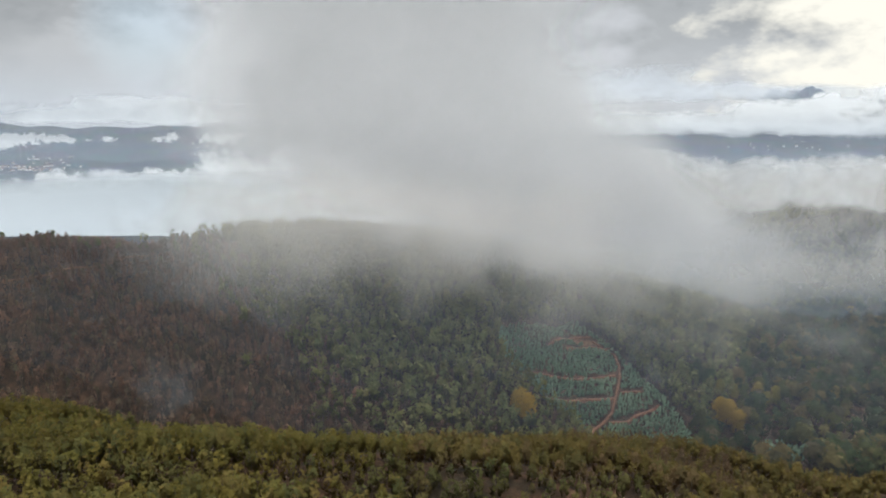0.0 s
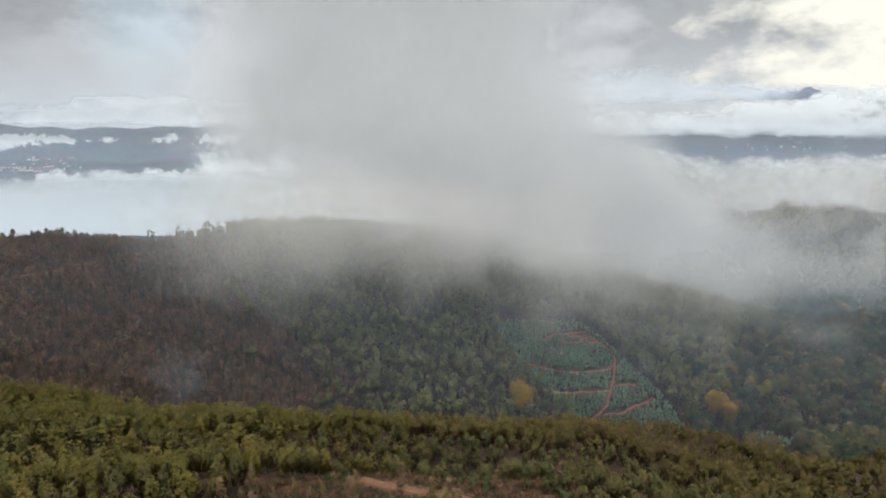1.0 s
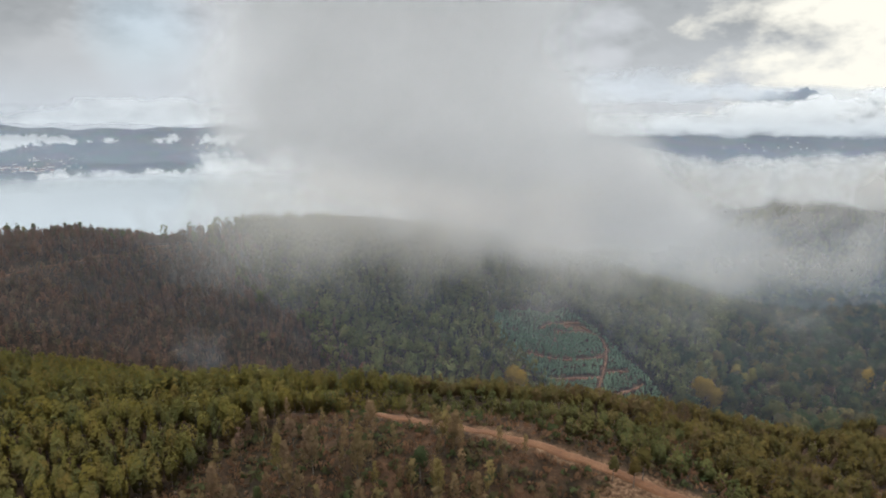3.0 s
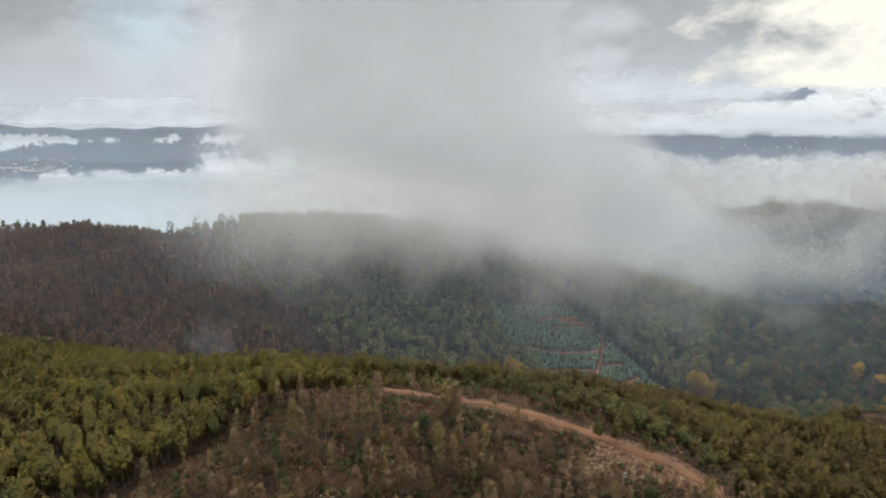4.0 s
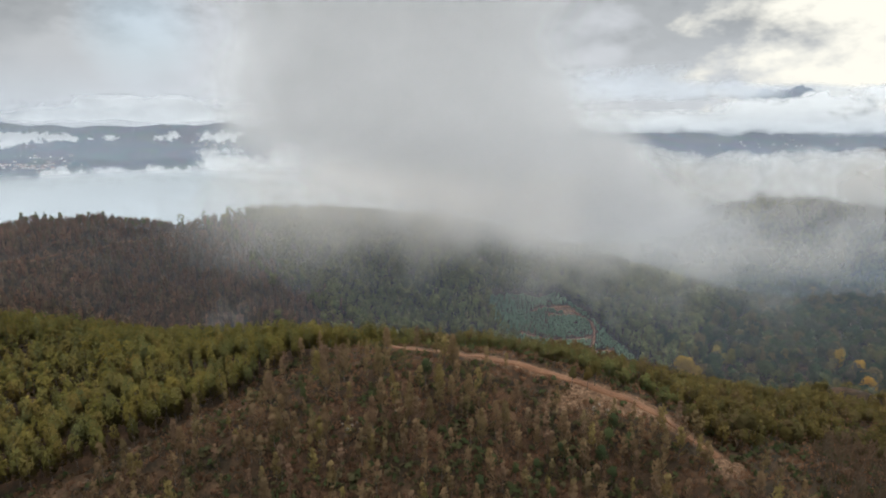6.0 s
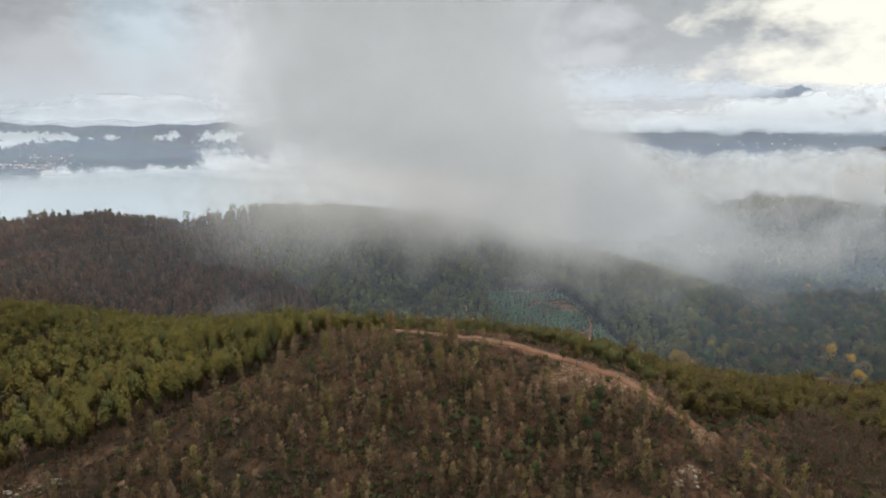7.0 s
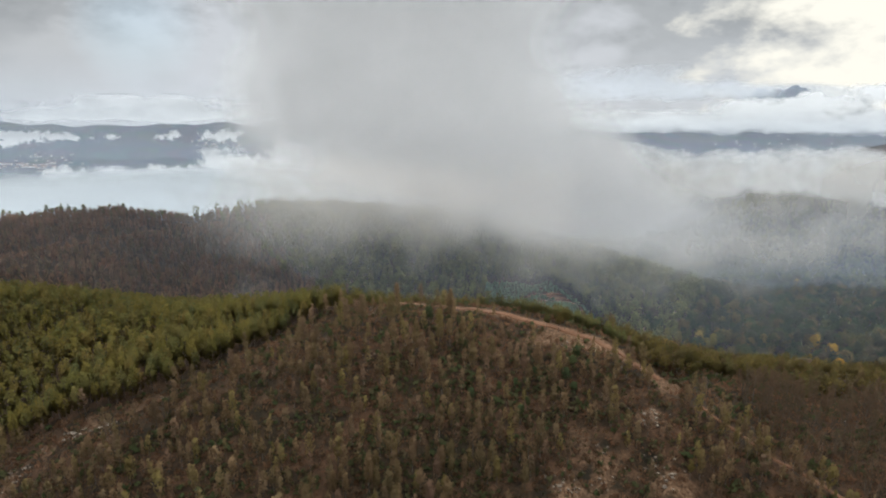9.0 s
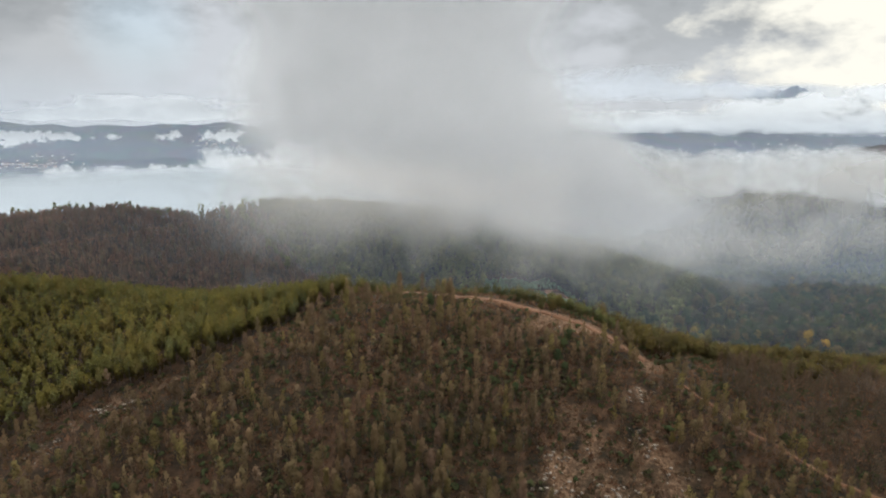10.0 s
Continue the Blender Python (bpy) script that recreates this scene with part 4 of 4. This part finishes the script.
FAR_HAZE = cloud_material("far_haze_vapour", 900.0, 0.0, 0.125, (0.76, 0.84, 0.95), 0.4)

cloud_sheets("hill_cloud", MAIN, "tall grey-white cloud resting on the wooded ridge", (440, 459, 478, 497, 516, 536, 556, 576, 596, 617, 638, 660), -500, 640, -60, 480,
             puffs((-38, 370, 135, 185, 1.0), (-45, 225, 150, 60, 1.0), (45, 190, 100, 52, 0.95), (120, 150, 95, 44, 0.88), (187, 122, 88, 33, 0.78), (90, 132, 110, 22, 0.7), (-60, 490, 320, 120, 0.9)), 13.0, whole=True)
cloud_sheets("cloud_fringe", FRINGE, "torn wisps trailing under the cloud over the trees", (336, 354, 372, 390, 408, 428, 450, 476, 506), -450, 480, -60, 480,
             puffs((-110, 134, 62, 24, 0.56), (10, 130, 100, 24, 0.56), (-132, 104, 30, 28, 0.48), (-84, 116, 34, 22, 0.46), (120, 110, 110, 22, 0.5), (205, 84, 56, 16, 0.44), (-40, 168, 150, 26, 0.56), (-85, 160, 95, 26, 0.62)), 12.0, up=0.1, whole=True)
cloud_sheets("slope_mist", MIST, "small torn scrap of mist before the hillside", (200, 207), -125, -70, 115, 165, puffs((-97, 139, 10.5, 10.5, 0.7)), 2.5)
cloud_sheets("slope_mist", MIST, "small torn scrap of mist before the hillside", (245, 252), 70, 112, 95, 150, puffs((86, 129, 4.5, 6, 0.5), (91, 123, 5, 5, 0.55), (96, 118, 5, 4.5, 0.45)), 2.5)
cloud_sheets("valley_haze", HAZE, "thin bluish haze hanging in the valley", (235, 270, 305, 340, 380, 425, 480), -800, 800, -60, 460, puffs((330, 95, 330, 75, 0.56), (-200, 90, 330, 110, 0.62)), 20.0, category="haze", whole=True)
cloud_sheets("valley_haze", HAZE, "bluish haze deep in the side valley", (500, 540, 580, 620, 660, 700), -800, 1100, -200, 560, puffs((480, 20, 340, 110, 0.4)), 25.0, category="haze", whole=True)
cloud_sheets("far_haze", FAR_HAZE, "blue distance haze over the plain", (2100, 2700, 3300, 3900), -3600, 3600, -330, 400, puffs((2200, -250, 2300, 335, 1.0), (-2600, -250, 2600, 700, 0.55)), 60.0, category="haze")
cloud_sheets("far_haze", FAR_HAZE, "blue haze in the side valley", (640, 720), -1000, 1200, -250, 600, puffs((650, -40, 700, 190, 0.6)), 40.0, category="haze", whole=True)
cloud_sheets("valley_fog", BANK, "bright heaped top of the fog bank beyond the ridge", (2640, 2720), -2500, -200, -330, 80,
             puffs((-1733, -128, 36, 48, 0.85), (-1690, -200, 70, 96, 1.0), (-1540, -310, 200, 172, 1.0), (-1330, -310, 320, 182, 1.0), (-1000, -290, 300, 212, 1.0), (-600, -310, 400, 280, 1.0), (-2150, -340, 420, 180, 1.0)), 14.0)
cloud_sheets("valley_fog", LOW_FOG, "smooth pale fog filling the valley behind the ridge", (1430, 1500), -1950, 500, -260, 140,
             puffs((-1200, -130, 760, 145, 1.0), (-520, -125, 520, 150, 1.0)), 14.0)
cloud_sheets("side_fog", SIDE, "ragged white fog along the far hillside", (810, 845, 880), -80, 950, 30, 200,
             puffs((358, 118, 150, 30, 0.95), (560, 122, 150, 30, 1.0), (246, 140, 70, 26, 0.8), (709, 112, 110, 38, 0.8)), 8.0)
cloud_sheets("side_fog", WISP, "thin torn cloud before the dark hillside", (760, 800), 0, 800, -40, 190, puffs((560, 66, 170, 32, 0.5), (370, 104, 130, 36, 0.7), (640, 122, 140, 30, 0.68), (560, 90, 320, 60, 0.34)), 8.0, up=0.2)
cloud_sheets("side_fog", WISP, "grey-brown scraps of low cloud in the side valley", (620, 665), 60, 760, -40, 150, puffs((300, 50, 130, 30, 0.72), (430, 50, 130, 28, 0.66), (560, 64, 110, 26, 0.58)), 7.0, up=0.1)
cloud_sheets("far_cloud_bank", FAR_BANK, "long bright bank of distant white cloud", (4250, 4400), -300, 3800, -100, 330,
             puffs((1200, 46, 700, 66, 1.0), (2200, 44, 900, 72, 1.0), (3100, 36, 700, 80, 1.0), (2250, 150, 260, 50, 0.9), (2640, 225, 60, 30, 0.9), (2700, 168, 420, 48, 0.9), (3140, 245, 180, 60, 1.0)), 26.0, up=0.35)
cloud_sheets("far_cloud_bank", FAR_BANK, "long grey-white bank of distant cloud", (4300,), -3800, 300, -60, 330,
             puffs((-2600, 88, 900, 44, 1.0), (-1700, 90, 600, 42, 1.0), (-2100, 165, 700, 60, 0.8)), 26.0)
cloud_sheets("far_cloud_bank", FAR_GREY, "heaped grey-white cloud above the distant bank", (4460,), 200, 2700, 150, 560,
             puffs((1300, 255, 460, 84, 1.0), (1900, 265, 400, 76, 1.0), (2280, 250, 260, 60, 0.9), (850, 300, 300, 110, 0.8), (1500, 390, 520, 80, 0.7)), 20.0, up=0.35)
cloud_sheets("far_haze", PEAK_HAZE, "blue haze before the far mountain", (4500, 4530, 4560), 2200, 3600, 0, 420, puffs((2700, 200, 520, 100, 0.9)), 40.0, category="haze")
cloud_sheets("far_cloud_puffs", PUFF, "small white clouds low over the far plain", (3100,), -2900, -200, -60, 110,
             puffs((-2150, 22, 180, 28, 1.0), (-1950, 20, 140, 18, 0.9), (-2300, -16, 110, 16, 0.8), (-1400, 20, 52, 16, 0.8), (-1355, 36, 38, 16, 0.8), (-1680, 22, 38, 11, 0.65), (-1110, 28, 110, 28, 0.9)), 10.0)


# ---- far mountain and town ----
def far_mountain():
    xs, ys = np.arange(2100, 3500, 14.0), np.arange(4600, 4900, 14.0)
    x, y = np.meshgrid(xs, ys)
    z = -60 + mound(x, y, 2470, 4760, 110, 120, 290.0) + mound(x, y, 2640, 4780, 120, 120, 255.0) + mound(x, y, 2800, 4780, 120, 120, 262.0) + mound(x, y, 2930, 4780, 110, 110, 190.0) + mound(x, y, 3330, 4780, 120, 100, 270.0) + relief(x, y, 90, 31) * 7 + relief(x, y, 40, 32) * 3
    me = mesh_from("mountain", np.stack([x, y, z], -1).reshape(-1, 3), grid_faces(len(xs), len(ys)), GROUND)
    give(me, "bare", np.zeros(x.size))
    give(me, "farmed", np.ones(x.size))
    tagged(new("mountain", me), "blue-grey mountain top showing above distant cloud", "mountain", kind="structure")


far_mountain()


def plain_material(name, colour, rough):
    m, t = material(name)
    where = t.nodes.new("ShaderNodeNewGeometry").outputs["Position"]
    c = blend(t, 1.0, colour, ramp(t, noise_of(t, where, 0.4, 4.0), (0.3, 0.8), (0.7, 1.1)), "MULTIPLY")
    finish(t, make(t, "BsdfPrincipled", Base_Color=c, Roughness=rough).outputs[0])
    return m


def town():
    g = np.random.default_rng(61)
    wall, tile = plain_material("white_render", (0.85, 0.82, 0.77), 0.8), plain_material("clay_tile", (0.26, 0.15, 0.11), 0.85)
    bm = bmesh.new()
    bmesh.ops.create_cube(bm, size=1.0, matrix=Matrix.Translation((0, 0, 0.5)))
    walls = bpy.data.meshes.new("walls")
    bm.to_mesh(walls)
    bm.free()
    walls.materials.append(wall)
    v = [(-0.56, -0.58, 0.97), (0.56, -0.58, 0.97), (0.56, 0.58, 0.97), (-0.56, 0.58, 0.97), (-0.56, 0, 1.4), (0.56, 0, 1.4)]
    roof = bpy.data.meshes.new("roof")
    roof.from_pydata(v, [], [(0, 1, 5, 4), (2, 3, 4, 5), (1, 2, 5), (3, 0, 4), (3, 2, 1, 0)])
    roof.materials.append(tile)
    for cx, cy, rx, ry, n in ((-2500, 3650, 190, 90, 60), (-2330, 3560, 70, 40, 14), (-2560, 3960, 120, 60, 12), (-1530, 4300, 90, 60, 20), (2350, 4300, 260, 60, 14)):
        for _ in range(n):
            x, y = cx + g.normal() * rx, cy + g.normal() * ry
            root = tagged(new("house"), "small white house with clay roof on the far plain", "house", "houses of the far towns")
            root.matrix_world = pose(x, y, float(ground_height(x, y)) - 0.5, 0, 0, g.uniform(0, 180)) @ Matrix.Diagonal((g.uniform(9, 20), g.uniform(7, 11), g.uniform(5, 11), 1))
            for part_name, me in (("walls", walls), ("roof", roof)):
                new(part_name, me).parent = root


town()
